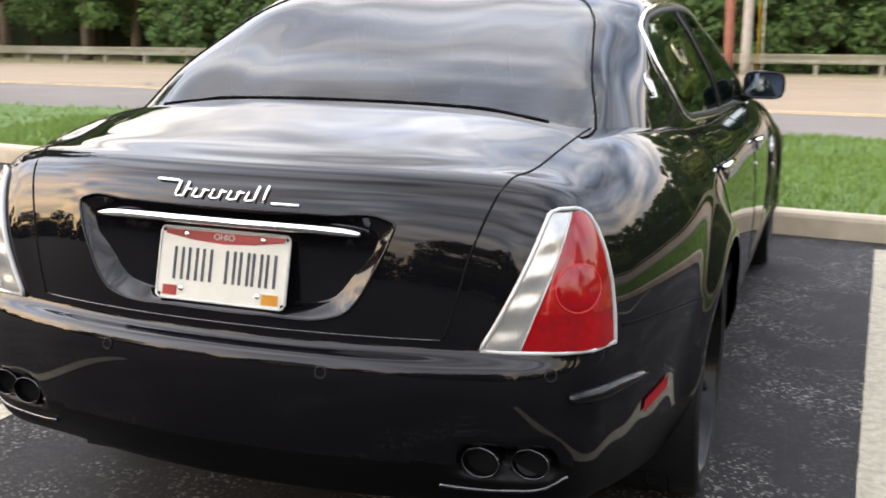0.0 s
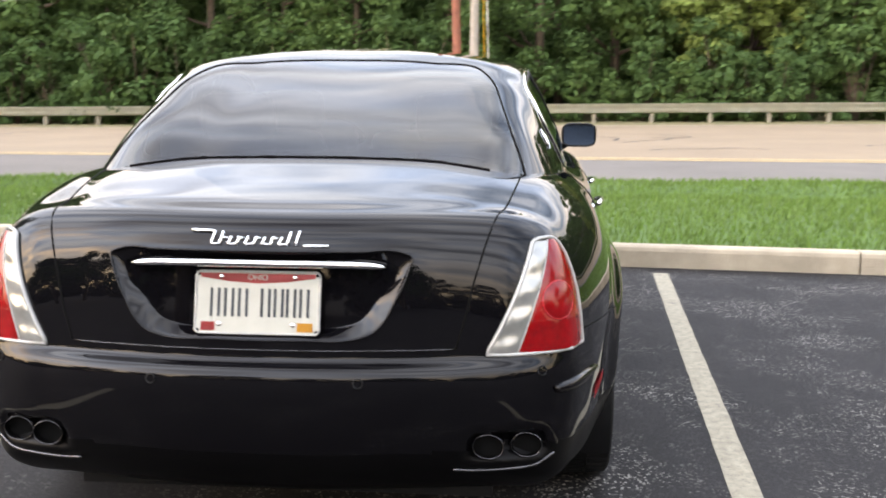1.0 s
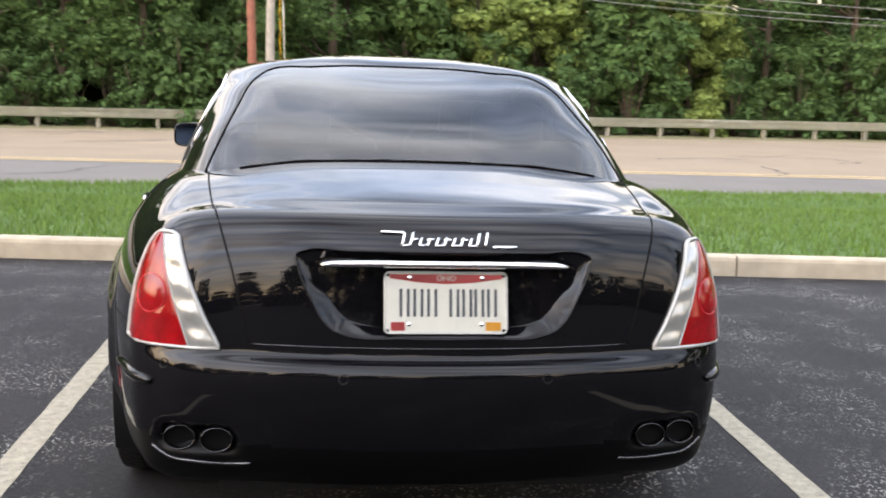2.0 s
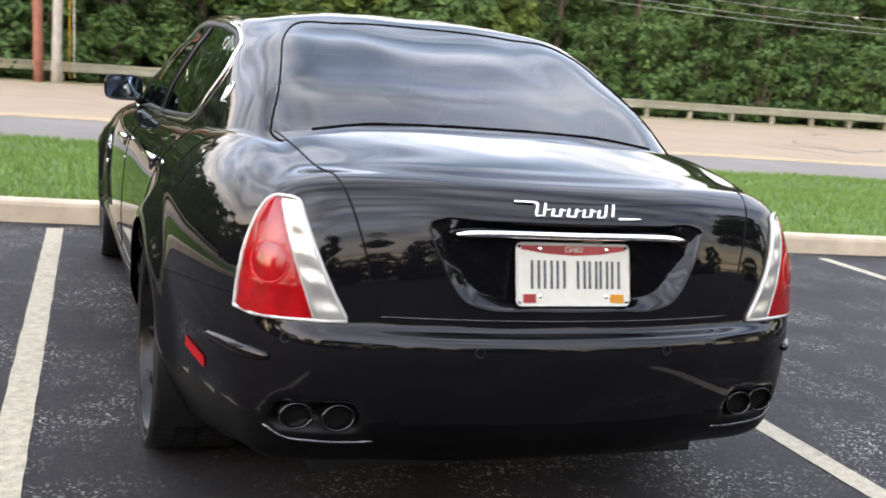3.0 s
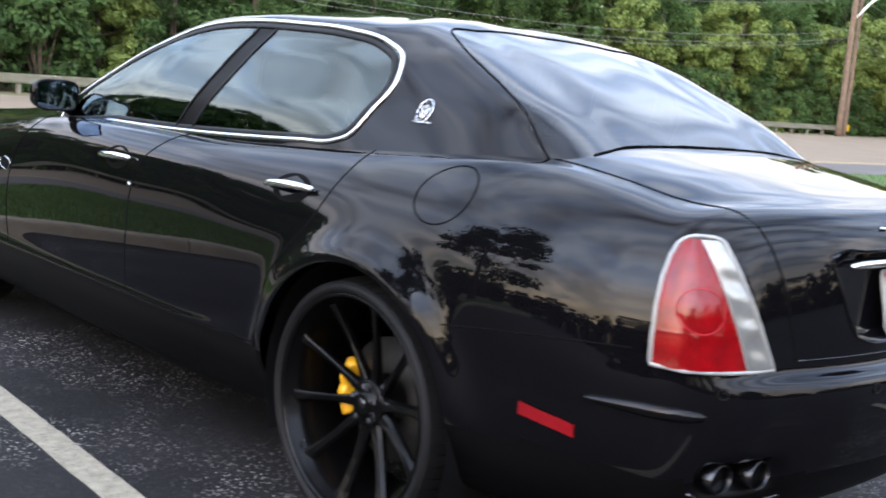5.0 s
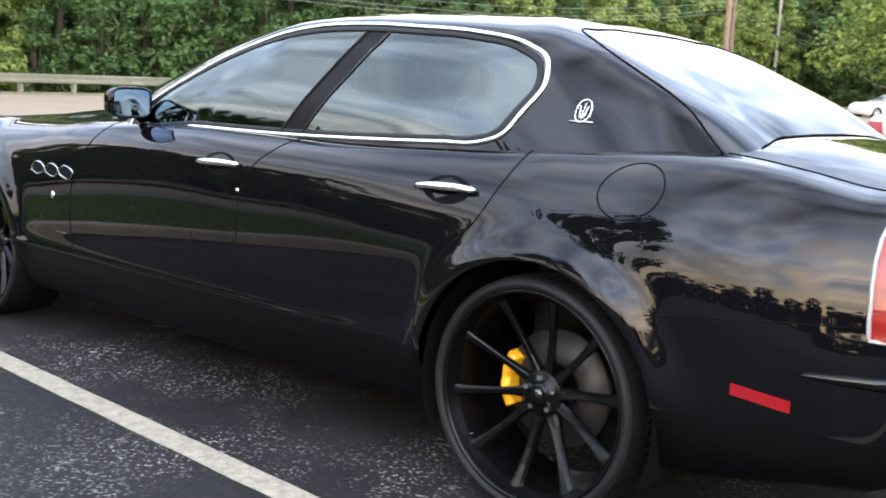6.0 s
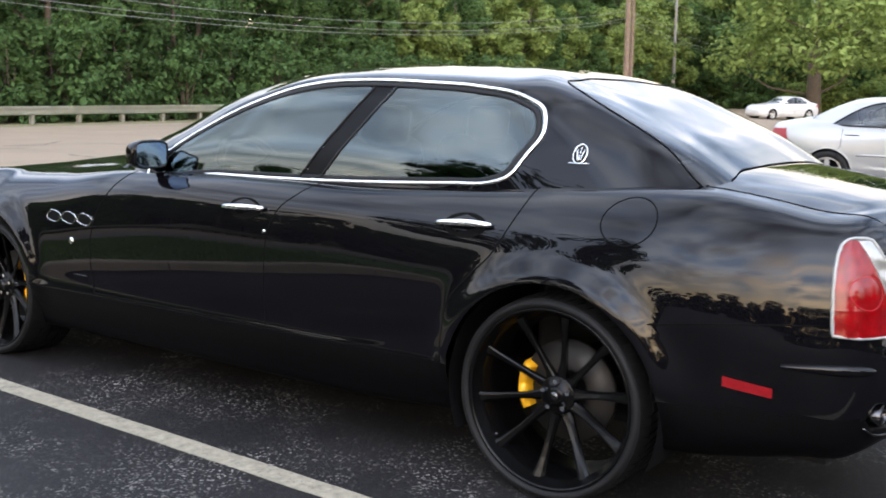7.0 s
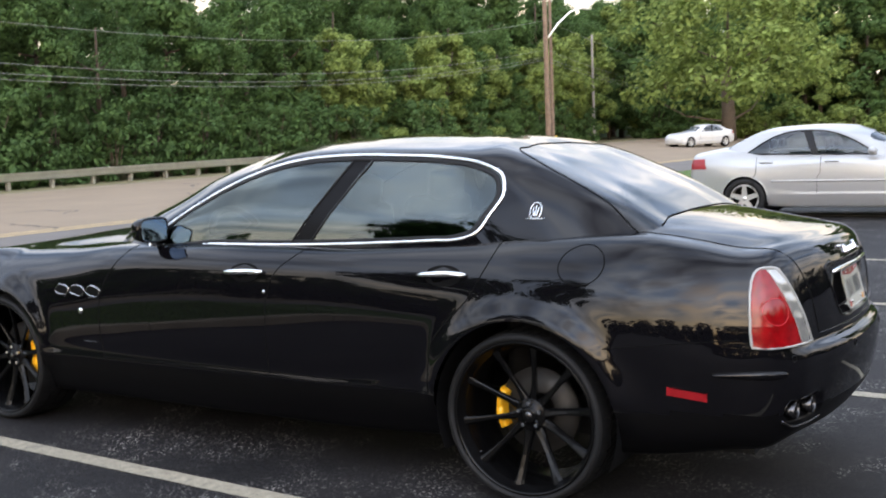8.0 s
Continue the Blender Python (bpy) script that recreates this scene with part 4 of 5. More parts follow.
# wheels: a concave ten-spoke wheel on a low tyre, with disc and yellow caliper behind
def wheel_at(y, sgn):
    X = 0.905 if y < 1 else 0.918
    M = Matrix.Translation((0, y, 0.335)) @ (Matrix.Identity(4) if sgn > 0 else Matrix.Rotation(math.pi, 4, "Z"))

    def put(name, bm, material, parent, label="", smooth=True):
        bm.transform(M)
        return part(name, bm, material, parent, label, smooth)

    bm = bmesh.new()
    lathe(bm, [(X - 0.008, 0.2985), (X + 0.001, 0.2965), (X + 0.003, 0.2930), (X + 0.001, 0.2875), (X - 0.006, 0.2840), (X - 0.014, 0.2825), (X - 0.032, 0.2690), (X - 0.05, 0.2650), (X - 0.11, 0.258), (X - 0.235, 0.258), (X - 0.25, 0.285), (X - 0.245, 0.285), (X - 0.10, 0.276)], seg=96)
    rim = put("wheel", bm, RIM, sedan, "satin black ten-spoke alloy wheel")
    bm = bmesh.new()
    lathe(bm, [(X - 0.012, 0.290), (X + 0.001, 0.2985), (X + 0.008, 0.305), (X + 0.009, 0.313), (X + 0.005, 0.3205), (X - 0.006, 0.3265), (X - 0.020, 0.3285), (X - 0.07, 0.3290), (X - 0.185, 0.3290), (X - 0.235, 0.3285), (X - 0.252, 0.325), (X - 0.262, 0.312), (X - 0.25, 0.288)], seg=120)
    put("tyre", bm, RUBBER, rim, "low-profile black tyre")
    lug = bmesh.new(); n = 64
    for k in range(n):
        for x0, x1 in ((-0.066, -0.001), (-0.125, -0.074), (-0.18, -0.132), (-0.25, -0.188)):
            a0, a1 = (k + (0.5 if x0 == -0.125 else 0)) * 2 * math.pi / n, (k + 0.80 + (0.5 if x0 == -0.125 else 0)) * 2 * math.pi / n
            sk = 0.03 if x0 > -0.1 else -0.03
            c = [(X + xx, a, r) for xx, a in ((x0, a0), (x1, a0 + sk), (x1, a1 + sk), (x0, a1)) for r in (0.3250, 0.3355 if xx < -0.01 else 0.3270)]
            v = [lug.verts.new((q[0], q[2] * math.cos(q[1]), q[2] * math.sin(q[1]))) for q in c]
            for f in ((1, 3, 5, 7), (0, 1, 3, 2), (2, 3, 5, 4), (4, 5, 7, 6), (6, 7, 1, 0)):
                lug.faces.new([v[i] for i in f])
    bmesh.ops.recalc_face_normals(lug, faces=lug.faces[:])
    put("tread", lug, RUBBER, rim, "", False)
    # one spoke, then its turns
    spoke = bmesh.new(); rows = []
    for r, w, x, d in ((0.040, 0.023, X - 0.072, 0.030), (0.070, 0.0175, X - 0.073, 0.030), (0.11, 0.0128, X - 0.069, 0.026), (0.16, 0.0118, X - 0.060, 0.022), (0.21, 0.0135, X - 0.047, 0.020), (0.25, 0.0165, X - 0.034, 0.018), (0.272, 0.021, X - 0.026, 0.016)):
        rows.append([spoke.verts.new((x + dx, r, ww)) for ww, dx in ((-w * 0.8, -d), (-w, -0.003), (-w * 0.72, 0.0), (-w * 0.50, 0.0005), (w * 0.45, -0.004), (w * 0.80, -0.010), (w, -0.014), (w * 0.8, -d - 0.004))])
    for a, b in zip(rows, rows[1:]):
        for k in range(7):
            spoke.faces.new((a[k], a[k + 1], b[k + 1], b[k]))
    me = bpy.data.meshes.new("spoke"); bmesh.ops.recalc_face_normals(spoke, faces=spoke.faces[:]); spoke.to_mesh(me); spoke.free()
    me.materials.append(RIM)
    for k in range(10):
        o = new("spoke", me)
        o.parent = rim
        o.matrix_local = M @ Matrix.Rotation(radians(36 * k + 10), 4, "X")
    bm = bmesh.new(); lathe(bm, [(X - 0.10, 0.066), (X - 0.074, 0.064), (X - 0.070, 0.058), (X - 0.071, 0.034), (X - 0.060, 0.031), (X - 0.056, 0.024), (X - 0.055, 0.001)], seg=40)
    hub = put("hub", bm, RIM, rim, "black hub with round cap")
    bm = bmesh.new(); bmesh.ops.create_cone(bm, cap_ends=True, segments=24, radius1=0.017, radius2=0.015, depth=0.004, matrix=Matrix.Translation((X - 0.0535, 0, 0)) @ Matrix.Rotation(math.pi / 2, 4, "Y"))
    put("cap_badge", bm, CHROME_DARK, rim, "small silver cap badge")
    for k in range(5):
        a = radians(72 * k + 20)
        bm = bmesh.new(); bmesh.ops.create_cone(bm, cap_ends=True, segments=6, radius1=0.0095, radius2=0.008, depth=0.02, matrix=Matrix.Translation((X - 0.068, 0.047 * math.cos(a), 0.047 * math.sin(a))) @ Matrix.Rotation(math.pi / 2, 4, "Y"))
        put("lug_nut", bm, CHROME, rim, "", False)
    bm = bmesh.new(); lathe(bm, [(X - 0.150, 0.07), (X - 0.150, 0.168), (X - 0.175, 0.168), (X - 0.175, 0.07)], seg=56)
    put("brake_disc", bm, STEEL, rim, "steel brake disc")
    bm = bmesh.new(); rows = []
    front = 0.0 if y < 1 else math.pi
    big = 1.0 if y < 1 else 1.3              # the front calipers are larger
    for a in np.linspace(-0.50 * big, 0.50 * big, 21):
        ang = front + a
        ang = ang if sgn > 0 else math.pi - ang
        bulge = 0.010 * math.cos(a * 3.2) - 0.010 * math.exp(-((a - 0.05) / 0.07) ** 2)
        rows.append([bm.verts.new((X + xx, r * math.cos(ang), r * math.sin(ang))) for xx, r in ((-0.175, 0.134 - 0.11 * (big - 1)), (-0.116, 0.136 - 0.11 * (big - 1)), (-0.108 + bulge, 0.143 - 0.11 * (big - 1)), (-0.108 + bulge, 0.162), (-0.118, 0.172), (-0.175, 0.176))])
    for a, b in zip(rows, rows[1:]):
        for k in range(5):
            bm.faces.new((a[k], a[k + 1], b[k + 1], b[k]))
    bm.faces.new(rows[0]); bm.faces.new(rows[-1][::-1])
    bmesh.ops.recalc_face_normals(bm, faces=bm.faces[:])
    put("brake_caliper", bm, CALIPER, rim, "yellow brake caliper")
    a = radians(-38)
    bm = bmesh.new(); tube(bm, [(X - 0.02, 0.262 * math.cos(a + math.pi), 0.262 * math.sin(a)), (X - 0.015, 0.236 * math.cos(a + math.pi), 0.244 * math.sin(a))], 0.003, 8)
    put("tyre_valve", bm, CHROME_DARK, rim)


for y in (0.0, 3.095):
    for s in (-1, 1):
        wheel_at(y, s)
        # dark liner of the wheel well
        bm = bmesh.new(); rows = []
        for a in np.linspace(radians(-25), radians(205), 30):
            rows.append([bm.verts.new((s * x, y + 0.382 * math.cos(a), 0.334 + 0.382 * math.sin(a))) for x in (0.900, 0.80, 0.55)])
        for p, q in zip(rows, rows[1:]):
            for k in range(2):
                bm.faces.new((p[k], p[k + 1], q[k + 1], q[k]))
        part("wheel_liner", bm, BLACK, sedan)
bm = bmesh.new(); box(bm, (-0.56, -0.78, 0.20), (0.56, 3.7, 0.36)); box(bm, (-0.80, 0.42, 0.19), (0.80, 2.66, 0.30), 0.02)
part("underbody", bm, BLACK, sedan, smooth=False)
bm = bmesh.new(); box(bm, (-0.55, 0.2, 0.36), (0.55, 0.24, 0.95)); box(bm, (-0.60, -0.40, 0.955), (0.60, 0.25, 0.985), 0.01)
part("rear_shelf", bm, CABIN, sedan, "dark rear parcel shelf")


def seat(x, y, w):
    bm = bmesh.new(); box(bm, (x - w / 2, y - 0.05, 0.40), (x + w / 2, y + 0.50, 0.58), 0.05)
    s = part("seat", bm, CABIN, sedan, "dark leather seat")
    bm = bmesh.new(); box(bm, (-w / 2, -0.07, 0), (w / 2, 0.07, 0.60), 0.06); bm.transform(Matrix.Translation((x, y - 0.02, 0.54)) @ Matrix.Rotation(radians(16), 4, "X"))
    part("backrest", bm, CABIN, s)
    bm = bmesh.new(); box(bm, (-0.13, -0.05, 0), (0.13, 0.05, 0.17), 0.04); bm.transform(Matrix.Translation((x, y - 0.20, 1.08)) @ Matrix.Rotation(radians(10), 4, "X"))
    part("headrest", bm, CABIN, s)


for x in (-0.38, 0.38):
    seat(x, 0.42, 0.60)
    seat(x, 1.30, 0.54)
bm = bmesh.new(); box(bm, (-0.74, 2.02, 0.55), (0.74, 2.40, 0.96), 0.06)
part("dashboard", bm, CABIN, sedan, "dark dashboard")
bm = bmesh.new()
WM = Matrix.Translation((-0.37, 1.86, 0.92)) @ Matrix.Rotation(radians(65), 4, "X")
tube(bm, [WM @ Vector((0.185 * math.cos(a), 0.185 * math.sin(a), 0)) for a in np.linspace(0, 2 * math.pi, 40, endpoint=False)], 0.016, 8, closed=True)
for a in (radians(0), radians(180), radians(270)):
    tube(bm, [WM @ Vector((0, 0, -0.01)), WM @ Vector((0.185 * math.cos(a), 0.185 * math.sin(a), 0))], 0.014, 6)
part("steering_wheel", bm, CABIN, sedan, "dark steering wheel behind glass")

# ---- the ground: lot, kerb, lawn, road, verge ----
def rise(x, y):
    """The land beyond the lawn climbs slowly to the right."""
    k = np.clip((np.asarray(y, float) - 9.5) / 20.0, 0, 1)
    k = k * k * (3 - 2 * k)
    return k * (0.0125 * np.clip(x, -30, 95) - 0.04)


def kerb_y(x):
    return 4.085 - 0.077 * np.clip(x, -30, 40)


def lawn_y(x):
    return 9.45 + 0.07 * np.clip(x, -8, 8)


def sheet(name, xs, f0, f1, n, lift, material, label, category, hump=None, kind="structure"):
    """A strip of land between two edges f0(x) and f1(x) that follows the land."""
    xs = np.asarray(xs, float)
    t = np.linspace(0, 1, n)
    Y = f0(xs)[:, None] * (1 - t) + f1(xs)[:, None] * t
    X = np.repeat(xs[:, None], n, 1)
    Z = rise(X, Y) + lift + (hump(X, Y, t[None, :]) if hump else 0)
    V = np.stack([X, Y, Z], -1).reshape(-1, 3)
    i = np.arange(len(xs) * n).reshape(len(xs), n)
    F = np.stack([i[:-1, :-1], i[1:, :-1], i[1:, 1:], i[:-1, 1:]], -1).reshape(-1, 4)
    return tagged(part(name, grid_mesh(name, V, F), material), label, category, kind=kind)


def flat(v):
    return lambda x: np.zeros_like(x) + v


def asphalt_material():
    m = mat("lot_asphalt", (0.04, 0.04, 0.043), 0.72, vary=0.0, spec=0.22)
    nt = m.node_tree
    n, l, b = nt.nodes.new, nt.links.new, nt.nodes["Principled BSDF"]
    tc = n("ShaderNodeTexCoord")

    def noise_at(scale, detail=6):
        z = n("ShaderNodeTexNoise"); z.inputs["Scale"].default_value = scale; z.inputs["Detail"].default_value = detail; z.inputs["Roughness"].default_value = 0.65
        l(tc.outputs["Object"], z.inputs["Vector"])
        return z.outputs["Fac"]

    def ramp(src, p0, p1, c0, c1):
        r = n("ShaderNodeValToRGB")
        r.color_ramp.elements[0].position, r.color_ramp.elements[1].position = p0, p1
        r.color_ramp.elements[0].color, r.color_ramp.elements[1].color = (*c0, 1), (*c1, 1)
        l(src, r.inputs[0])
        return r.outputs["Color"]

    base = ramp(noise_at(1.1), 0.35, 0.68, (0.0058, 0.0051, 0.0055), (0.0150, 0.0134, 0.0138))
    grain = ramp(noise_at(210, 2), 0.3, 0.75, (0.45, 0.45, 0.45), (1.7, 1.7, 1.7))
    mul = n("ShaderNodeMix"); mul.data_type, mul.blend_type = "RGBA", "MULTIPLY"; mul.inputs[0].default_value = 1
    l(base, mul.inputs[6]); l(grain, mul.inputs[7])
    # pale worn stone chips that show in scuffed patches
    vo = n("ShaderNodeTexVoronoi"); vo.inputs["Scale"].default_value = 120
    l(tc.outputs["Object"], vo.inputs["Vector"])
    sx = n("ShaderNodeSeparateColor"); l(vo.outputs["Color"], sx.inputs[0])
    chips = ramp(sx.outputs[0], 0.82, 0.93, (0, 0, 0), (1, 1, 1))
    patch = ramp(noise_at(1.7, 12), 0.47, 0.67, (0.05, 0.05, 0.05), (0.95, 0.95, 0.95))
    mk = n("ShaderNodeMix"); mk.data_type, mk.blend_type = "RGBA", "MULTIPLY"; mk.inputs[0].default_value = 1
    l(chips, mk.inputs[6]); l(patch, mk.inputs[7])
    mx = n("ShaderNodeMix"); mx.data_type = "RGBA"
    l(mk.outputs[2], mx.inputs[0]); l(mul.outputs[2], mx.inputs[6]); mx.inputs[7].default_value = (0.34, 0.32, 0.29, 1)
    l(mx.outputs[2], b.inputs["Base Color"])
    bp = n("ShaderNodeBump"); bp.inputs["Strength"].default_value = 0.55; bp.inputs["Distance"].default_value = 0.006
    l(noise_at(170, 4), bp.inputs["Height"]); l(bp.outputs[0], b.inputs["Normal"])
    return m


LOT = asphalt_material()
NEAR_LANE = mat("near_lane_asphalt", (0.125, 0.108, 0.094), 0.85, vary=0.14, scale=0.5, bump=0.2, bump_scale=40)
FAR_LANE = mat("far_lane_asphalt", (0.220, 0.160, 0.104), 0.85, vary=0.10, scale=0.45, bump=0.2, bump_scale=40)
YELLOW = mat("faded_yellow_paint", (0.40, 0.285, 0.145), 0.8, vary=0.3, scale=5)
DIRT = mat("dry_verge", (0.22, 0.165, 0.085), 0.95, color2=(0.12, 0.13, 0.05), scale=1.6, bump=0.5, bump_scale=14)
TAR = mat("tar_crack", (0.05, 0.042, 0.036), 0.8)

big = np.r_[-900, -300, -120, np.linspace(-60, 110, 86), 300, 900]
sheet("ground", big, flat(-900.0), flat(9.0), 3, 0.0, LOT, "dark worn asphalt of a parking lot", "ground")
xs = np.linspace(-70, 110, 181)
far = np.r_[-900, -200, xs, 300, 900]
sheet("verge", far, lambda x: flat(8.6)(x), flat(300.0), 60, -0.03, DIRT, "dry grassy verge beyond the road", "verge")
road_x = np.r_[-300, -120, np.linspace(-70, 78, 149)]
sheet("near_lane", road_x, lambda x: lawn_y(x) - 0.1, flat(14.38), 8, 0.004, NEAR_LANE, "grey asphalt lane of the road", "road")
sheet("far_lane", road_x, flat(14.38), flat(29.6), 16, 0.004, FAR_LANE, "tan weathered asphalt lanes of the road", "road")
for y in (14.40, 14.80):
    sheet("centre_line", road_x, flat(y), flat(y + 0.22), 2, 0.010, YELLOW, "faded yellow centre line on the road", "road marking")
sheet("edge_line", road_x, flat(28.7), flat(28.9), 2, 0.010, PAINTLINE, "worn pale edge line on the road", "road marking")

rng = np.random.default_rng(5)
bm = bmesh.new()
for _ in range(34):
    x, y = rng.uniform(-16, 30), rng.uniform(10.2, 27.5)
    a = rng.choice([0.1, 1.4]) + rng.normal(0, 0.5)
    pts = []
    for k in range(9):
        pts.append((x, y, float(rise(x, y)) + 0.008))
        a += rng.normal(0, 0.5)
        x += 0.35 * math.cos(a); y += 0.35 * math.sin(a)
    P = [Vector(p) for p in pts]
    for p, q in zip(P, P[1:]):
        s = (q - p).cross(Vector((0, 0, 1))).normalized() * rng.uniform(0.02, 0.05)
        bm.faces.new([bm.verts.new(v) for v in (p - s, q - s, q + s, p + s)])
tagged(part("road_cracks", bm, TAR, smooth=False), "dark tar-sealed cracks in the road", "cracks", kind="stuff")


def lawn_hump(X, Y, t):
    return 0.10 + 0.05 * np.sin(t * math.pi) - 0.16 * np.exp(-(((t - 0.72) / 0.10) ** 2)) * 0.8 + 0.012 * np.sin(X * 2.1 + Y * 1.3)


sheet("lawn", np.linspace(-40, 60, 201), lambda x: kerb_y(x) + 0.13, lawn_y, 34, 0.0, TURF, "mown green lawn strip behind the kerb", "lawn", lawn_hump)
n = 90000
gx = np.where(rng.random(n) < 0.8, rng.uniform(-7, 13, n), rng.uniform(-12, 30, n))
gt = rng.random(n)
gy = (kerb_y(gx) + 0.14) * (1 - gt) + lawn_y(gx) * gt
gz = np.array([lawn_hump(x, y, t) for x, y, t in zip(gx, gy, gt)])
ga, gh, gw = rng.uniform(0, 6.28, n), rng.uniform(0.03, 0.085, n), rng.uniform(0.006, 0.012, n)
lean = rng.normal(0, 0.022, (n, 2))
V = np.empty((n, 3, 3))
V[:, 0] = np.stack([gx - np.cos(ga) * gw, gy - np.sin(ga) * gw, gz - 0.01], -1)
V[:, 1] = np.stack([gx + np.cos(ga) * gw, gy + np.sin(ga) * gw, gz - 0.01], -1)
V[:, 2] = np.stack([gx + lean[:, 0], gy + lean[:, 1], gz + gh], -1)
tagged(part("grass", grid_mesh("grass", V.reshape(-1, 3), np.arange(3 * n).reshape(-1, 3)), GRASS, smooth=False), "short bright green grass blades on the lawn", "grass", kind="stuff")

# kerb in cast lengths with open joints
kerb = tagged(new("kerb"), "tan concrete kerb cast in lengths", "kerb", kind="structure")
prof = [(0.0, -0.1), (0.0, 0.115), (0.008, 0.140), (0.030, 0.152), (0.150, 0.150), (0.165, 0.140), (0.170, -0.1)]
turn = math.atan(-0.077)
L = 3.02
bm = bmesh.new()
rows = [[bm.verts.new((x, a, b)) for a, b in prof] for x in (0.006, L * 0.25, L * 0.5, L * 0.75, L - 0.006)]
for p, q in zip(rows, rows[1:]):
    for k in range(len(prof) - 1):
        bm.faces.new((p[k], q[k], q[k + 1], p[k + 1]))
bm.faces.new(rows[0]); bm.faces.new(rows[-1][::-1])
bmesh.ops.recalc_face_normals(bm, faces=bm.faces[:])
me = bpy.data.meshes.new("kerb_stone"); bm.to_mesh(me); bm.free(); me.materials.append(CONCRETE)
for i in range(-9, 12):
    x = 2.86 + i * L * math.cos(turn)
    o = new("kerb_stone", me)
    o.parent = kerb
    o.matrix_local = pose(x, float(kerb_y(x)), 0, 0, 0, math.degrees(turn))

# painted bay lines: inner edge, slope and length
for x0, sl, y0, y1 in ((-1.303, 0.019, -2.1, 3.98), (1.347, 0.041, -2.1, 3.74), (4.30, 0.070, -1.6, 3.50), (7.10, 0.075, -1.6, 3.30), (12.6, 0.075, -1.6, 2.9), (15.3, 0.075, -1.6, 2.7)):
    bm = bmesh.new()
    n = 60
    ys = np.linspace(y0, y1, n)
    w = 0.051 + 0.004 * rng.random((2, n)) - 0.002
    A = [bm.verts.new((x0 + sl * y - w[0, k], y, 0.0035)) for k, y in enumerate(ys)]
    B = [bm.verts.new((x0 + sl * y + w[1, k], y, 0.0035)) for k, y in enumerate(ys)]
    fs = [bm.faces.new((A[k], B[k], B[k + 1], A[k + 1])) for k in range(n - 1)]
    tagged(part("parking_line", bm, PAINTLINE, smooth=False), "worn white parking bay line on asphalt", "road marking", "parking lines")

# ---- guardrail, poles, wires ----
WOOD = mat("weathered_pole_wood", (0.20, 0.135, 0.095), 0.9, vary=0.25, scale=6, bump=0.4, bump_scale=30)
PALE_WOOD = mat("pale_pole", (0.30, 0.27, 0.235), 0.85, vary=0.15, scale=6, bump=0.3, bump_scale=30)
RUSTY = mat("red_brown_pole", (0.23, 0.085, 0.055), 0.85, vary=0.2, scale=5, bump=0.3, bump_scale=30)
POSTM = mat("rail_post_wood", (0.22, 0.20, 0.155), 0.85, vary=0.2, scale=9)
WIRE = mat("weathered_cable", (0.24, 0.24, 0.23), 0.7, spec=0.2)
YELLOWP = mat("yellow_marker", (0.75, 0.42, 0.02), 0.5)


def rail_z(x):
    return 0.0125 * float(np.clip(x, -30, 95)) - 0.06


guardrail = tagged(new("guardrail"), "galvanised steel guardrail on short posts", "guardrail")
wave = [(0.0, 0.655), (-0.035, 0.645), (-0.045, 0.60), (-0.015, 0.565), (-0.005, 0.53), (-0.015, 0.495), (-0.045, 0.46), (-0.035, 0.415), (0.0, 0.405)]
wave = [(a, 0.635 + (b - 0.655) * 1.24) for a, b in wave]
step = 3.81
for i in range(28):
    x0 = -42 + i * step
    bm = bmesh.new()
    A = [bm.verts.new((x0, 32.0 + a, rail_z(x0) + b)) for a, b in wave]
    B = [bm.verts.new((x0 + step + 0.1, 31.996 + a, rail_z(x0 + step) + b)) for a, b in wave]
    fs = [bm.faces.new((A[k], A[k + 1], B[k + 1], B[k])) for k in range(len(wave) - 1)]
    bmesh.ops.solidify(bm, geom=fs, thickness=0.004)
    part("rail_beam", bm, GALV, guardrail)
    for k in range(2):
        x = x0 + 0.6 + k * step / 2
        bm = bmesh.new(); box(bm, (x - 0.06, 32.02, rail_z(x) - 0.4), (x + 0.06, 32.20, rail_z(x) + 0.60), 0.01)
        part("rail_post", bm, POSTM, guardrail, smooth=False)
bm = bmesh.new(); box(bm, (63.9, 31.85, rail_z(64) + 0.3), (64.6, 32.1, rail_z(64) + 0.75), 0.05)
part("end_marker", bm, YELLOWP, guardrail, "yellow end marker")


def pole(x, y, h, r, material, label, lean=0.0):
    p = tagged(new("utility_pole"), label, "utility pole")
    z = float(rise(x, y)) - 0.3
    bm = bmesh.new(); tube(bm, [(x + lean * k * h, y, z + h * k) for k in np.linspace(0, 1, 12)], [r * (1 - 0.3 * k) for k in np.linspace(0, 1, 12)], 14)
    part("shaft", bm, material, p)
    return p


p1 = pole(-1.55, 31.2, 12, 0.15, PALE_WOOD, "pale weathered utility pole behind the road")
p0 = pole(-2.05, 31.4, 12, 0.15, RUSTY, "red-brown leaning utility pole by the guardrail", -0.03)
for dx in (0.35, 0.48):
    bm = bmesh.new(); tube(bm, [(-1.55 + dx * 1.1, 31.0, 0.1), (-1.55 + dx * 0.5, 31.1, 9.0)], 0.013, 8)
    part("guy_guard", bm, YELLOWP if dx < 0.4 else GALV, p1, "yellow guy-wire guard")
p2 = pole(61.5, 31.0, 13, 0.20, WOOD, "brown wooden utility pole by the trees", -0.01)
p3 = pole(63.0, 31.4, 12, 0.14, WOOD, "slim brown utility pole by the trees")
pole(76.3, 34.2, 9.0, 0.13, PALE_WOOD, "pale grey pole among the roadside trees")
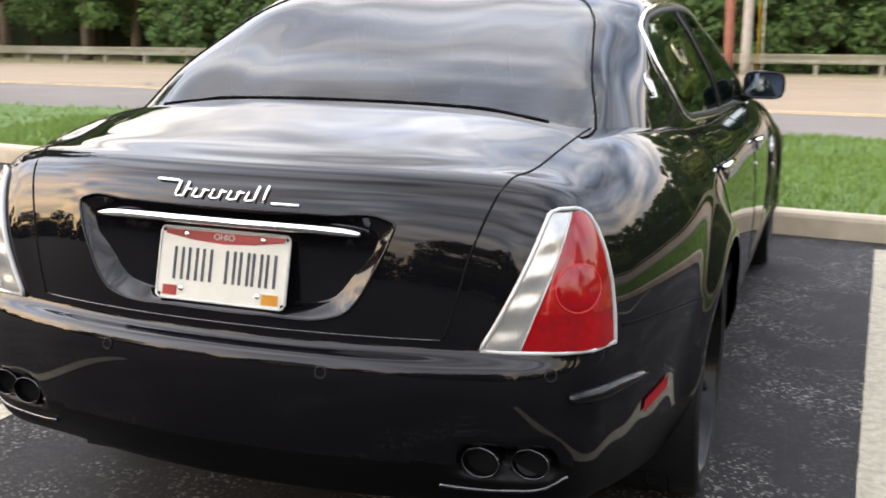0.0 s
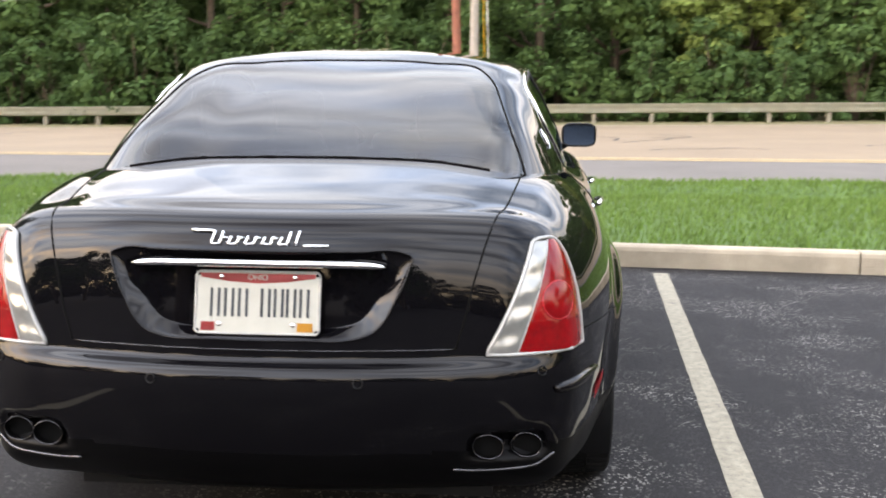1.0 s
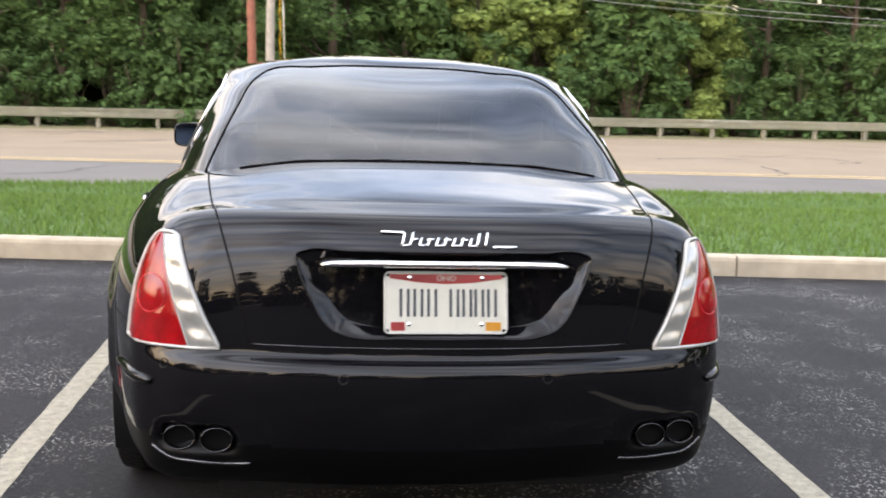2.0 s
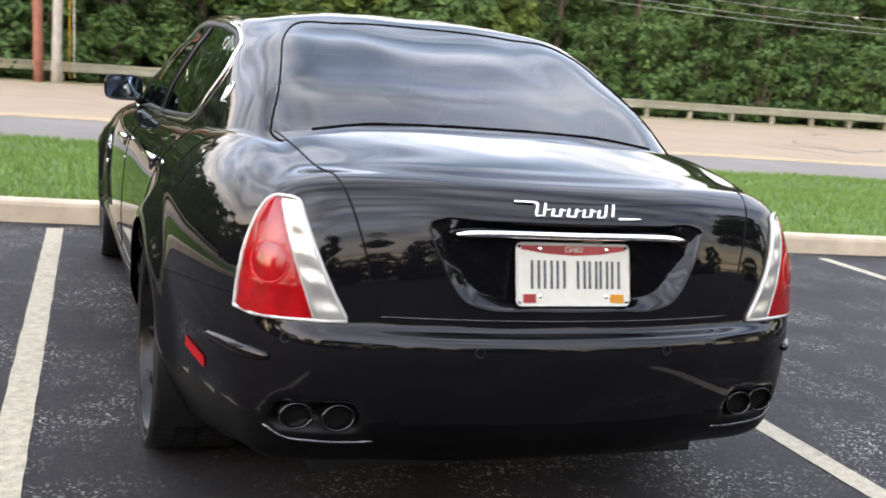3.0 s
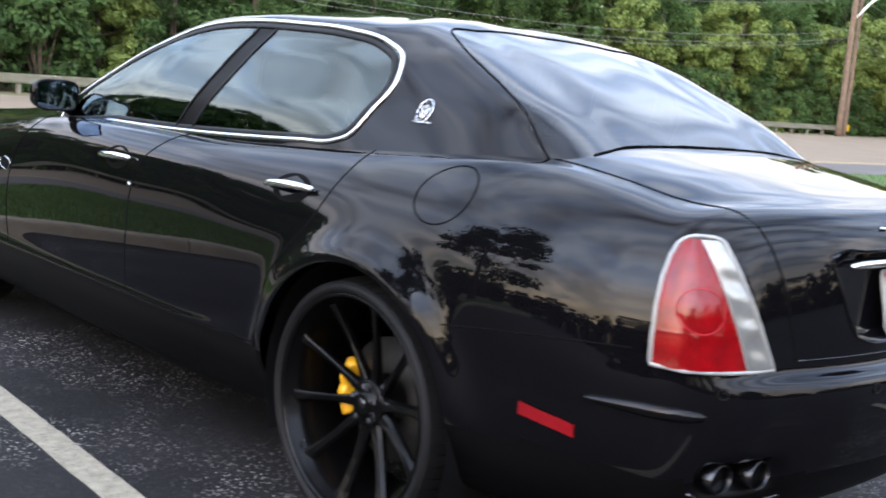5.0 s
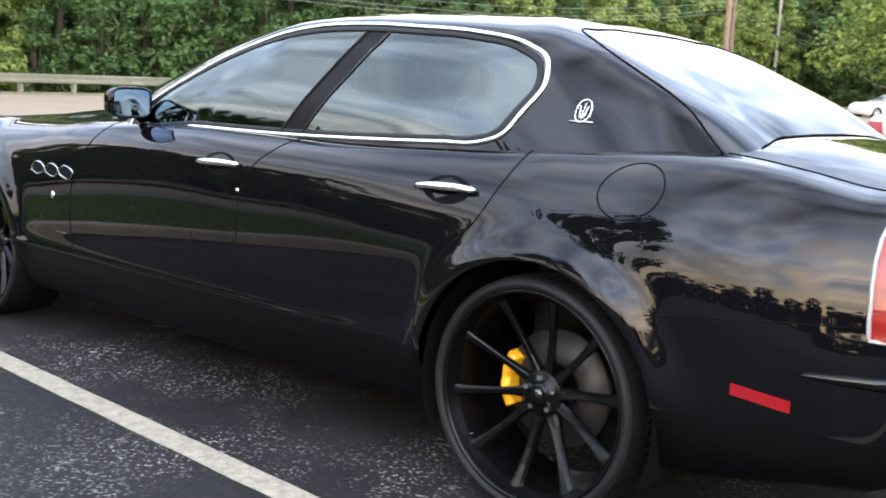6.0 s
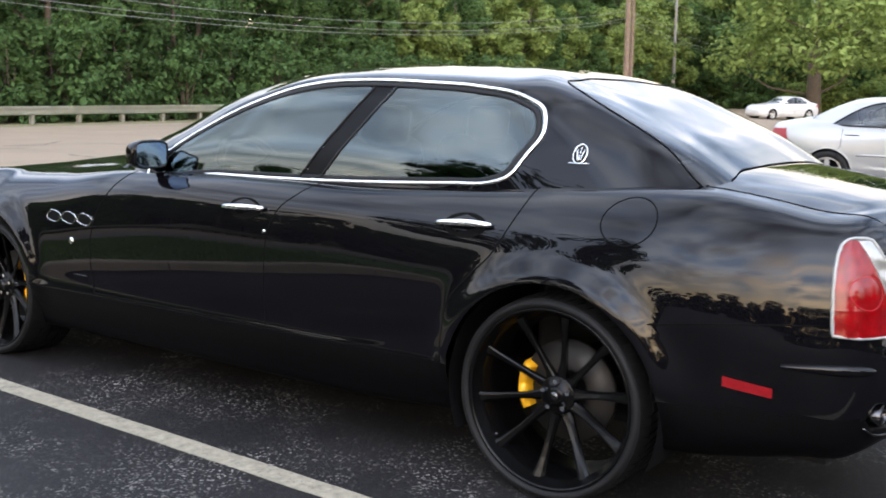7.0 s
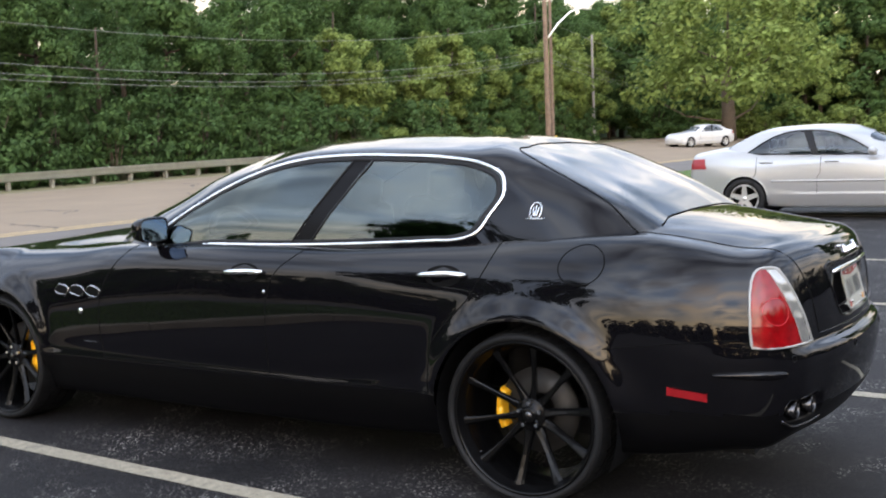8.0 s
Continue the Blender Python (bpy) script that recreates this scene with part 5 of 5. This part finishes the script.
bm = bmesh.new(); tube(bm, [(61.6, 30.9, 8.2), (62.6, 30.6, 9.2), (64.0, 30.3, 10.1), (65.6, 30.1, 10.5)], 0.07, 8); box(bm, (65.5, 29.95, 10.40), (66.5, 30.25, 10.60), 0.05)
part("lamp_arm", bm, GALV, p2, "grey street-lamp arm")
for z0, z1, sag, y in ((6.0, 7.4, 2.0, 31.0), (5.6, 6.9, 1.9, 31.1), (5.4, 6.7, 1.9, 31.2), (7.4, 9.4, 2.2, 30.9)):
    bm = bmesh.new()
    for xa, xb, za, zb in ((-62.0, -1.45, z0, z0), (-1.45, 61.5, z0, z1), (61.5, 120.0, z1, z1)):
        tube(bm, [(xa + (xb - xa) * k, y, za + (zb - za) * k - sag * 4 * k * (1 - k)) for k in np.linspace(0, 1, 24)], 0.010, 5)
    tagged(part("overhead_wire", bm, WIRE), "thin grey overhead cable along the road", "cable", "overhead cables")

# ---- trees and undergrowth ----
LEAF_A = mat("leaf_mid_green", (0.080, 0.140, 0.044), 0.75, spec=0.18, island=0.4, transl=0.35)
LEAF_B = mat("leaf_yellow_green", (0.190, 0.250, 0.070), 0.75, spec=0.18, island=0.45, transl=0.4)
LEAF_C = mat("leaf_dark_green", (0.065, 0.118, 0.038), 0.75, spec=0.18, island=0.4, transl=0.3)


def leaves(rng, centres, radii, per, size):
    """Small folded leaf sprays scattered in clumps; returns vertices and faces."""
    n = len(centres) * per
    c = np.repeat(centres, per, 0)
    d = rng.normal(size=(n, 3)); d /= np.linalg.norm(d, axis=1, keepdims=True)
    pos = c + d * (np.repeat(radii, per) * rng.random(n) ** 0.28)[:, None] * np.array([1, 1, 0.75])
    nrm = d * 0.9 + rng.normal(size=(n, 3)) * 0.35 + np.array([0, 0, 0.45]); nrm /= np.linalg.norm(nrm, axis=1, keepdims=True)
    u = np.cross(nrm, rng.normal(size=(n, 3))); u /= np.linalg.norm(u, axis=1, keepdims=True)
    v = np.cross(nrm, u)
    s = size * rng.uniform(0.6, 1.4, n)[:, None]
    V = np.stack([pos - u * s, pos - v * s * 0.55 + nrm * s * 0.15, pos + u * s, pos + v * s * 0.55 + nrm * s * 0.15], 1)
    return V.reshape(-1, 3), np.arange(4 * n).reshape(-1, 4)


def tree(seed, h, spread, material, size=0.105, clumps=66, per=190, low=0.12, label=""):
    r = np.random.default_rng(seed)
    t = tagged(new("tree"), label, "tree")
    bm = bmesh.new()
    bend = r.normal(0, 0.25, 2)
    spine = [Vector((bend[0] * k * k, bend[1] * k * k, h * 0.8 * k - 0.3 * (k == 0))) for k in np.linspace(0, 1, 8)]
    tube(bm, spine, [0.022 * h * (1 - 0.8 * k) for k in np.linspace(0, 1, 8)], 9)
    cent, rad = [], []
    for i in range(11):
        k = r.uniform(0.25, 0.9)
        b = spine[int(k * 7)]
        a = r.uniform(0, 6.28)
        ln = spread * r.uniform(0.5, 1.0) * (1.15 - 0.5 * k)
        e = b + Vector((math.cos(a) * ln, math.sin(a) * ln, ln * r.uniform(0.2, 0.8)))
        m = (b + e) / 2 + Vector((0, 0, -0.1 * ln))
        tube(bm, [b, m, e], [0.008 * h, 0.005 * h, 0.002 * h], 6)
        cent.append(e); rad.append(spread * 0.30)
    part("trunk", bm, BARK, t)
    while len(cent) < clumps:
        z = r.uniform(low, 1.0)
        w = spread * (0.35 + 0.75 * math.sin(math.pi * min(1, z * 0.85 + 0.1))) * r.uniform(0.35, 1.0) ** 0.5
        a = r.uniform(0, 6.28)
        cent.append((math.cos(a) * w, math.sin(a) * w, z * h)); rad.append(spread * r.uniform(0.18, 0.42))
    V, F = leaves(r, np.array([tuple(c) for c in cent]), np.array(rad), per, size)
    part("crown", grid_mesh("crown", V, F), material, t, "leafy green crown", smooth=False)
    return t


def bush(seed, h, w, material, size=0.11, label=""):
    r = np.random.default_rng(seed)
    t = tagged(new("bush"), label, "bush", "undergrowth")
    bm = bmesh.new(); cent, rad = [], []
    for i in range(8):
        a, ln = r.uniform(0, 6.28), r.uniform(0.3, 1.0)
        e = Vector((math.cos(a) * w * ln, math.sin(a) * w * ln * 0.6, h * r.uniform(0.45, 1.0)))
        tube(bm, [Vector((0, 0, -0.2)), e * 0.5 + Vector((0, 0, 0.1)), e], [0.035, 0.022, 0.008], 5)
        cent.append(e); rad.append(0.38)
    part("stem", bm, BARK, t)
    for i in range(22):
        a, q = r.uniform(0, 6.28), r.random() ** 0.5
        cent.append((math.cos(a) * w * q, math.sin(a) * w * q * 0.7, h * r.uniform(0.05, 0.9) * (1.1 - 0.4 * q))); rad.append(r.uniform(0.25, 0.48))
    V, F = leaves(r, np.array([tuple(c) for c in cent]), np.array(rad), 62, size)
    part("foliage", grid_mesh("foliage", V, F), material, t, "dense green foliage", smooth=False)
    return t


LBL_T = "leafy green deciduous tree in a dense roadside wood"
LBL_B = "dense green shrub growing behind the guardrail"
kinds = [tree(1, 10.5, 2.5, LEAF_A, label=LBL_T), tree(2, 12.0, 2.8, LEAF_C, label=LBL_T), tree(3, 9.0, 2.3, LEAF_B, 0.16, label="light yellow-green tree at the wood's edge"), tree(4, 11.0, 2.6, LEAF_A, 0.17, label=LBL_T)]
shrubs = [bush(11, 2.2, 1.1, LEAF_A, label=LBL_B), bush(12, 3.0, 1.2, LEAF_C, label=LBL_B), bush(13, 1.7, 1.0, LEAF_B, 0.12, label="light green shrub behind the guardrail")]
r = np.random.default_rng(21)
used = set()


def plant(stock, k, x, y, s):
    m = Matrix.Translation((x, y, float(rise(x, y)) - 0.05)) @ Matrix.Rotation(r.uniform(0, 6.28), 4, "Z") @ Matrix.Scale(s, 4)
    if (id(stock), k) not in used:
        used.add((id(stock), k))
        stock[k].matrix_basis = m
        return stock[k]
    o = copy_thing(stock[k], m)
    o.matrix_basis = m
    return o


x = -96.0
while x < 84:
    plant(kinds, int(r.choice([1, 1, 0, 3] if x < 3 else [2, 0, 3, 2] if x < 15 else [0, 1, 3, 1, 2] if x < 42 else [2, 2, 0, 2])), x, 35.6 + r.uniform(-0.7, 1.6), r.uniform(0.68, 0.95) * (1 + 0.12 * (x > 45)))
    x += r.uniform(2.1, 3.4) * (1 if x > -32 else 1.5)
x = -98.0
while x < 96:
    plant(kinds, int(r.choice([0, 1, 3])), x, 40.5 + r.uniform(-1.0, 2.0), r.uniform(0.84, 1.15) * (1 + 0.12 * (x > 45)))
    x += r.uniform(3.0, 4.6) * (1 if x > -36 else 1.4)
x = -36.0
while x < 104:
    plant(kinds, int(r.choice([0, 1, 3])), x, 44.2 + r.uniform(-0.6, 0.8), r.uniform(0.95, 1.2))
    x += r.uniform(3.2, 4.8)
x = -24.0
while x < 74:
    plant(shrubs, int(r.choice([0, 1, 2, 0, 1] if x > 42 or 3 < x < 15 else [0, 1, 1])), x, 33.4 + r.uniform(-0.2, 0.9), r.uniform(0.75, 1.25))
    x += r.uniform(0.9, 1.5)
# the end of the road, where the wood closes in
for i in range(34):
    plant(kinds, int(r.choice([0, 2, 3, 2])), 86 + (i % 2) * 9 + r.uniform(0, 6), -14 + i * 1.6 + r.uniform(-1, 1), r.uniform(1.1, 1.5))
for i in range(26):
    plant(shrubs, int(r.choice([0, 2, 2])), 79 + r.uniform(0, 6), 2 + i * 1.15 + r.uniform(-0.5, 0.5), r.uniform(0.9, 1.6))
for i in range(12):
    plant(shrubs, int(r.choice([0, 2])), 83.5 + r.uniform(0, 2.5), -4 + i * 3.4, r.uniform(1.0, 1.7))
# a big dark-trunked tree by the road's end
oak = tree(31, 13.0, 6.2, LEAF_B, 0.22, 120, 95, 0.28, "large spreading tree with a thick dark trunk")
oak.matrix_basis = pose(74.0, 22.2, float(rise(74.0, 22.2)) - 0.1, 0, 0, 40)
bm = bmesh.new(); tube(bm, [Vector((0, 0, -0.3)), Vector((0.05, 0, 2.2)), Vector((-0.1, 0.2, 5.0))], [0.62, 0.50, 0.40], 12); tube(bm, [Vector((0.05, 0, 2.2)), Vector((1.2, -0.6, 4.0)), Vector((2.6, -1.2, 6.2))], [0.32, 0.25, 0.12], 10)
part("lower_trunk", bm, BARK, oak)
# dense trees closing the lot behind and beside it; leaf colour carries backlight shade
BACKLIT_LEAF = mat("backlit_leaves", (0.024, 0.042, 0.017), 0.6, island=0.4, transl=0.1)
LBL_E = "dense tree edging the lot, backlit shade in its leaf colour"
screen = [tree(41, 10.5, 2.7, BACKLIT_LEAF, 0.17, 95, 80, 0.04, LBL_E), tree(42, 12.0, 3.0, BACKLIT_LEAF, 0.18, 95, 80, 0.04, LBL_E)]
low = [bush(43, 2.6, 1.3, BACKLIT_LEAF, 0.13, "shrub edging the lot, backlit shade in its leaf colour")]
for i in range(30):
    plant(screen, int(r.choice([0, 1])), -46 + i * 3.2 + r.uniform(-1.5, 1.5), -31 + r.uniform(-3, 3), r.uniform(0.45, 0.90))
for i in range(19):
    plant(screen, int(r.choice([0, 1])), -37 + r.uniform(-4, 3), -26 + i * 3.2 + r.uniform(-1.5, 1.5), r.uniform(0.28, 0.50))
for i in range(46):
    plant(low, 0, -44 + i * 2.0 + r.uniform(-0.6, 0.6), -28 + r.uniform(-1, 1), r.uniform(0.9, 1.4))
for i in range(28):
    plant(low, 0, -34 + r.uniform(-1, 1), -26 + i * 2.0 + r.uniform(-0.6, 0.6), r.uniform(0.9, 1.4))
# broad-crowned trees beside the lot, which its shining paint mirrors
lot_trees = [tree(51, 9.0, 2.7, LEAF_C, 0.16, 60, 110, 0.44, "broad-crowned dark green tree beside the parking lot"), tree(52, 7.5, 2.6, LEAF_C, 0.16, 55, 110, 0.32, "broad-crowned dark green tree beside the parking lot")]
for x, y, k, q in ((-15.0, 6.7, 0, 1.25), (-15.0, -13.5, 1, 0.95), (17.5, -6.0, 0, 0.95), (-6.5, -20.5, 0, 0.9), (5.5, -21.5, 1, 1.0)):
    plant(lot_trees, k, x, y, q)
for i in range(5):
    plant(kinds, int(r.choice([0, 3])), 40 + r.uniform(-3, 6), -22 + i * 6, r.uniform(0.6, 0.9))
# added walls behind the trees, coloured with the shade of the wood's depth
SHADED_WOOD = mat("shaded_wood", (0.020, 0.038, 0.012), 0.9, vary=0.6, scale=0.9, bump=0.8, bump_scale=3)
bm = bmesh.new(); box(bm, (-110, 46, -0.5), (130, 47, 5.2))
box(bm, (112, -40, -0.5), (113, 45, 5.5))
tagged(part("backdrop", bm, SHADED_WOOD, smooth=False), "backdrop wall painted in the shade of the wood's depth", "woods", kind="structure")

# ---- other cars ----
FAR_RED = mat("far_red_lamp", (0.24, 0.004, 0.007), 0.3, coat=0.1)
ALLOY = mat("silver_alloy", (0.55, 0.55, 0.56), 0.3, 0.8)
WHITE = mat("white_paint", (0.52, 0.51, 0.49), 0.3, coat=0.8)
FARGLASS = glass("clear_car_glass", (0.34, 0.40, 0.42), ior=1.65)
plain_h = body_skin(0.026, 0.024)
plain_c = skin(cabin_net(), 0.020, 0.018)
# window outline with a pointed rear corner: (y, z)
FARWIN = smooth_line([(2.00, 0.975), (1.60, 0.972), (1.10, 0.975), (0.60, 0.985), (0.20, 0.995), (0.02, 1.002), (0.10, 1.06), (0.28, 1.17), (0.48, 1.265), (0.66, 1.312), (0.95, 1.330), (1.20, 1.318), (1.42, 1.270), (1.66, 1.170), (1.88, 1.045)], 160, True)


def other_sedan(name, paint, label, m):
    """A plain four-door sedan: tall, soft body, clear glass, silver wheels."""
    car = tagged(new(name), label, "car")
    hv, hf = merge(*both_sides(plain_h))
    cv, cf = merge(*both_sides(plain_c))
    for V in (hv, cv):
        V[:, 0] *= 0.965
        V[:, 1] = (V[:, 1] - 1.5) * 0.955 + 1.5
        V[:, 2] *= 1.022
    hv[:, 2] += 0.05 * np.clip((0.3 - hv[:, 1]) / 0.6, 0, 1) * np.clip((hv[:, 2] - 0.6) / 0.2, 0, 1)
    hn, cn2 = vertex_normals(hv, hf), vertex_normals(cv, cf)
    if hn[np.argmax(hv[:, 0])][0] < 0:
        hf, hn = hf[:, ::-1], -hn
    if cn2[np.argmax(cv[:, 0])][0] < 0:
        cf, cn2 = cf[:, ::-1], -cn2
    wy = [((a - 1.5) * 0.955 + 1.5) for a in (0.0, 3.0)]
    ctr = hv[hf].mean(1)
    hole = np.zeros(len(hf), bool)
    for y in wy:
        hole |= (np.hypot(ctr[:, 1] - y, ctr[:, 2] - 0.33) < 0.36) & (np.abs(ctr[:, 0]) > 0.55)
    split_mesh("body", hv, hf, ~hole, car, paint, "", hn)
    c = cv[cf].mean(1)
    q = np.stack([(c[:, 1] - 1.5) / 0.955 + 1.5, c[:, 2] / 1.022], -1)
    sd = inside(FARWIN, q[:, 0], q[:, 1]) & (np.abs(c[:, 0]) > 0.48)
    rr = inside(REARWIN, c[:, 0] / 0.965, q[:, 1]) & (c[:, 1] < 0.5)
    ff = (cn2[cf].mean(1)[:, 1] > 0.35) & (q[:, 1] > 1.0) & (q[:, 1] < 1.31) & (q[:, 0] > 1.5) & (np.abs(c[:, 0]) < 0.62)
    by = 1.10 - (q[:, 1] - 0.965) * 0.4
    pl = sd & (np.abs(q[:, 0] - by) < 0.06)
    split_mesh("roof", cv, cf, ~(sd | rr | ff), car, paint, "", cn2)
    split_mesh("rear_window", cv, cf, rr, car, FARGLASS, "rear window glass", cn2)
    split_mesh("windscreen", cv, cf, ff, car, FARGLASS, "windscreen glass", cn2)
    th = BVHTree.FromPolygons([tuple(v) for v in hv], [tuple(int(i) for i in dict.fromkeys(f)) for f in hf])
    for s in (-1, 1):
        for fr in (True, False):
            split_mesh("side_window", cv, cf, sd & ~pl & ((q[:, 0] > by) == fr) & (np.sign(c[:, 0]) == s), car, FARGLASS, "side window glass", cn2)
        split_mesh("door_pillar", cv, cf, pl & (np.sign(c[:, 0]) == s), car, BLACK, "black pillar between the doors", cn2)
        for y in (0.30, 1.27):
            strip("door_handle", [side(th, y + k * 0.2, 0.885, s, 0.018) for k in np.linspace(0, 1, 6)], 0.012, paint, car)
        for y0 in (0.20, 1.16, 2.2):
            strip("door_gap", [side(th, y0 + (0.05 if z > 0.7 else 0.0), z, s, 0.001) for z in np.linspace(0.42, 0.96, 12)], 0.004, GAP, car)
        strip("side_moulding", [side(th, y, 0.60, s, 0.004) for y in np.linspace(0.48, 2.25, 16)], 0.016, paint, car, flat=0.012)
        bm = bmesh.new()
        rows = [[bm.verts.new(onto(th, (s * (x + 0.4), -1.0 + (x - 0.5) * 0.8 - 0.5, z), (-s * 0.4, 0.65, 0), 0.010)[0]) for x in np.linspace(0.60 + 0.3 * (0.96 - z), 0.835 - 0.35 * (z - 0.80), 9)] for z in np.linspace(0.80, 0.955, 7)]
        for p, q2 in zip(rows, rows[1:]):
            for k in range(8):
                bm.faces.new((p[k], p[k + 1], q2[k + 1], q2[k]))
        part("tail_lamp", bm, FAR_RED, car, "red tail lamp")
        tc2 = BVHTree.FromPolygons([tuple(v) for v in cv], [tuple(int(i) for i in dict.fromkeys(f)) for f in cf])
        strip("window_seal", [side(tc2, (y - 1.5) * 0.955 + 1.5, z * 1.022, s, 0.003) for y, z in FARWIN], 0.012, BLACK, car, "black window seal", 0.005, 6, True)
        for y in wy:
            strip("arch_lip", [side(th, y + 0.358 * math.cos(a), 0.33 + 0.358 * math.sin(a), s, -0.004) for a in np.radians(np.linspace(-8, 188, 36))], 0.014, paint, car)
        bm = bmesh.new()
        bmesh.ops.create_uvsphere(bm, u_segments=12, v_segments=8, radius=1, matrix=Matrix.Translation((s * 0.93, 1.95, 1.03)) @ Matrix.Diagonal((0.10, 0.07, 0.065, 1)))
        part("door_mirror", bm, paint, car)
        for y in wy:
            bm = bmesh.new(); lathe(bm, [(s * 0.66, 0.22), (s * 0.66, 0.31), (s * 0.69, 0.328), (s * 0.84, 0.328), (s * 0.872, 0.312), (s * 0.875, 0.25), (s * 0.85, 0.215)], seg=40, centre=(0, y, 0.328))
            w = part("wheel", bm, RUBBER, car, "black tyre on silver alloy wheel")
            bm = bmesh.new(); lathe(bm, [(s * 0.865, 0.225), (s * 0.868, 0.212), (s * 0.845, 0.20), (s * 0.78, 0.195)], seg=36, centre=(0, y, 0.328)); lathe(bm, [(s * 0.85, 0.05), (s * 0.86, 0.03), (s * 0.862, 0.001)], seg=16, centre=(0, y, 0.328))
            for k in range(5):
                a = radians(72 * k + 18)
                ca, sa = math.cos(a), math.sin(a)
                v = [bm.verts.new((s * x, y + rr2 * ca - ww * sa, 0.328 + rr2 * sa + ww * ca)) for rr2, ww, x in ((0.02, -0.045, 0.855), (0.02, 0.045, 0.855), (0.212, 0.032, 0.862), (0.212, -0.032, 0.862))]
                bm.faces.new(v)
            part("alloy", bm, ALLOY, w, "five-spoke silver alloy wheel")
            bm = bmesh.new(); lathe(bm, [(s * 0.70, 0.36), (s * 0.84, 0.36)], seg=24, centre=(0, y, 0.33)); lathe(bm, [(s * 0.72, 0.36), (s * 0.72, 0.01)], seg=24, centre=(0, y, 0.33))
            part("wheel_liner", bm, GAP, w)
    bm = bmesh.new(); box(bm, (-0.62, -0.6, 0.20), (0.62, 3.5, 0.45)); box(bm, (-0.80, 0.40, 0.19), (0.80, 2.55, 0.33), 0.02)
    part("underbody", bm, BLACK, car, smooth=False)
    for x in (-0.36, 0.36):
        for y in (0.50, 1.35):
            bm = bmesh.new(); box(bm, (x - 0.25, y, 0.45), (x + 0.25, y + 0.45, 0.62), 0.05); box(bm, (x - 0.24, y - 0.12, 0.55), (x + 0.24, y + 0.02, 1.08), 0.05); box(bm, (x - 0.12, y - 0.14, 1.10), (x + 0.12, y - 0.04, 1.24), 0.04)
            part("seat", bm, CABIN, car)
    car.matrix_basis = m
    return car


other_sedan("silver_sedan", SILVER, "silver four-door sedan parked facing away from kerb", pose(12.9, 3.05, -0.02, 0, 0, 183))
other_sedan("white_sedan", WHITE, "white sedan standing on the far road", pose(63.0, 19.6, float(rise(63.0, 19.6)) + 0.01, 0, 0, 60))
# the black sedan stands a little askew in its bay
sedan.matrix_basis = Matrix.Translation((0, -1, 0)) @ Matrix.Rotation(radians(0.6), 4, "Z") @ Matrix.Translation((0, 1, 0))
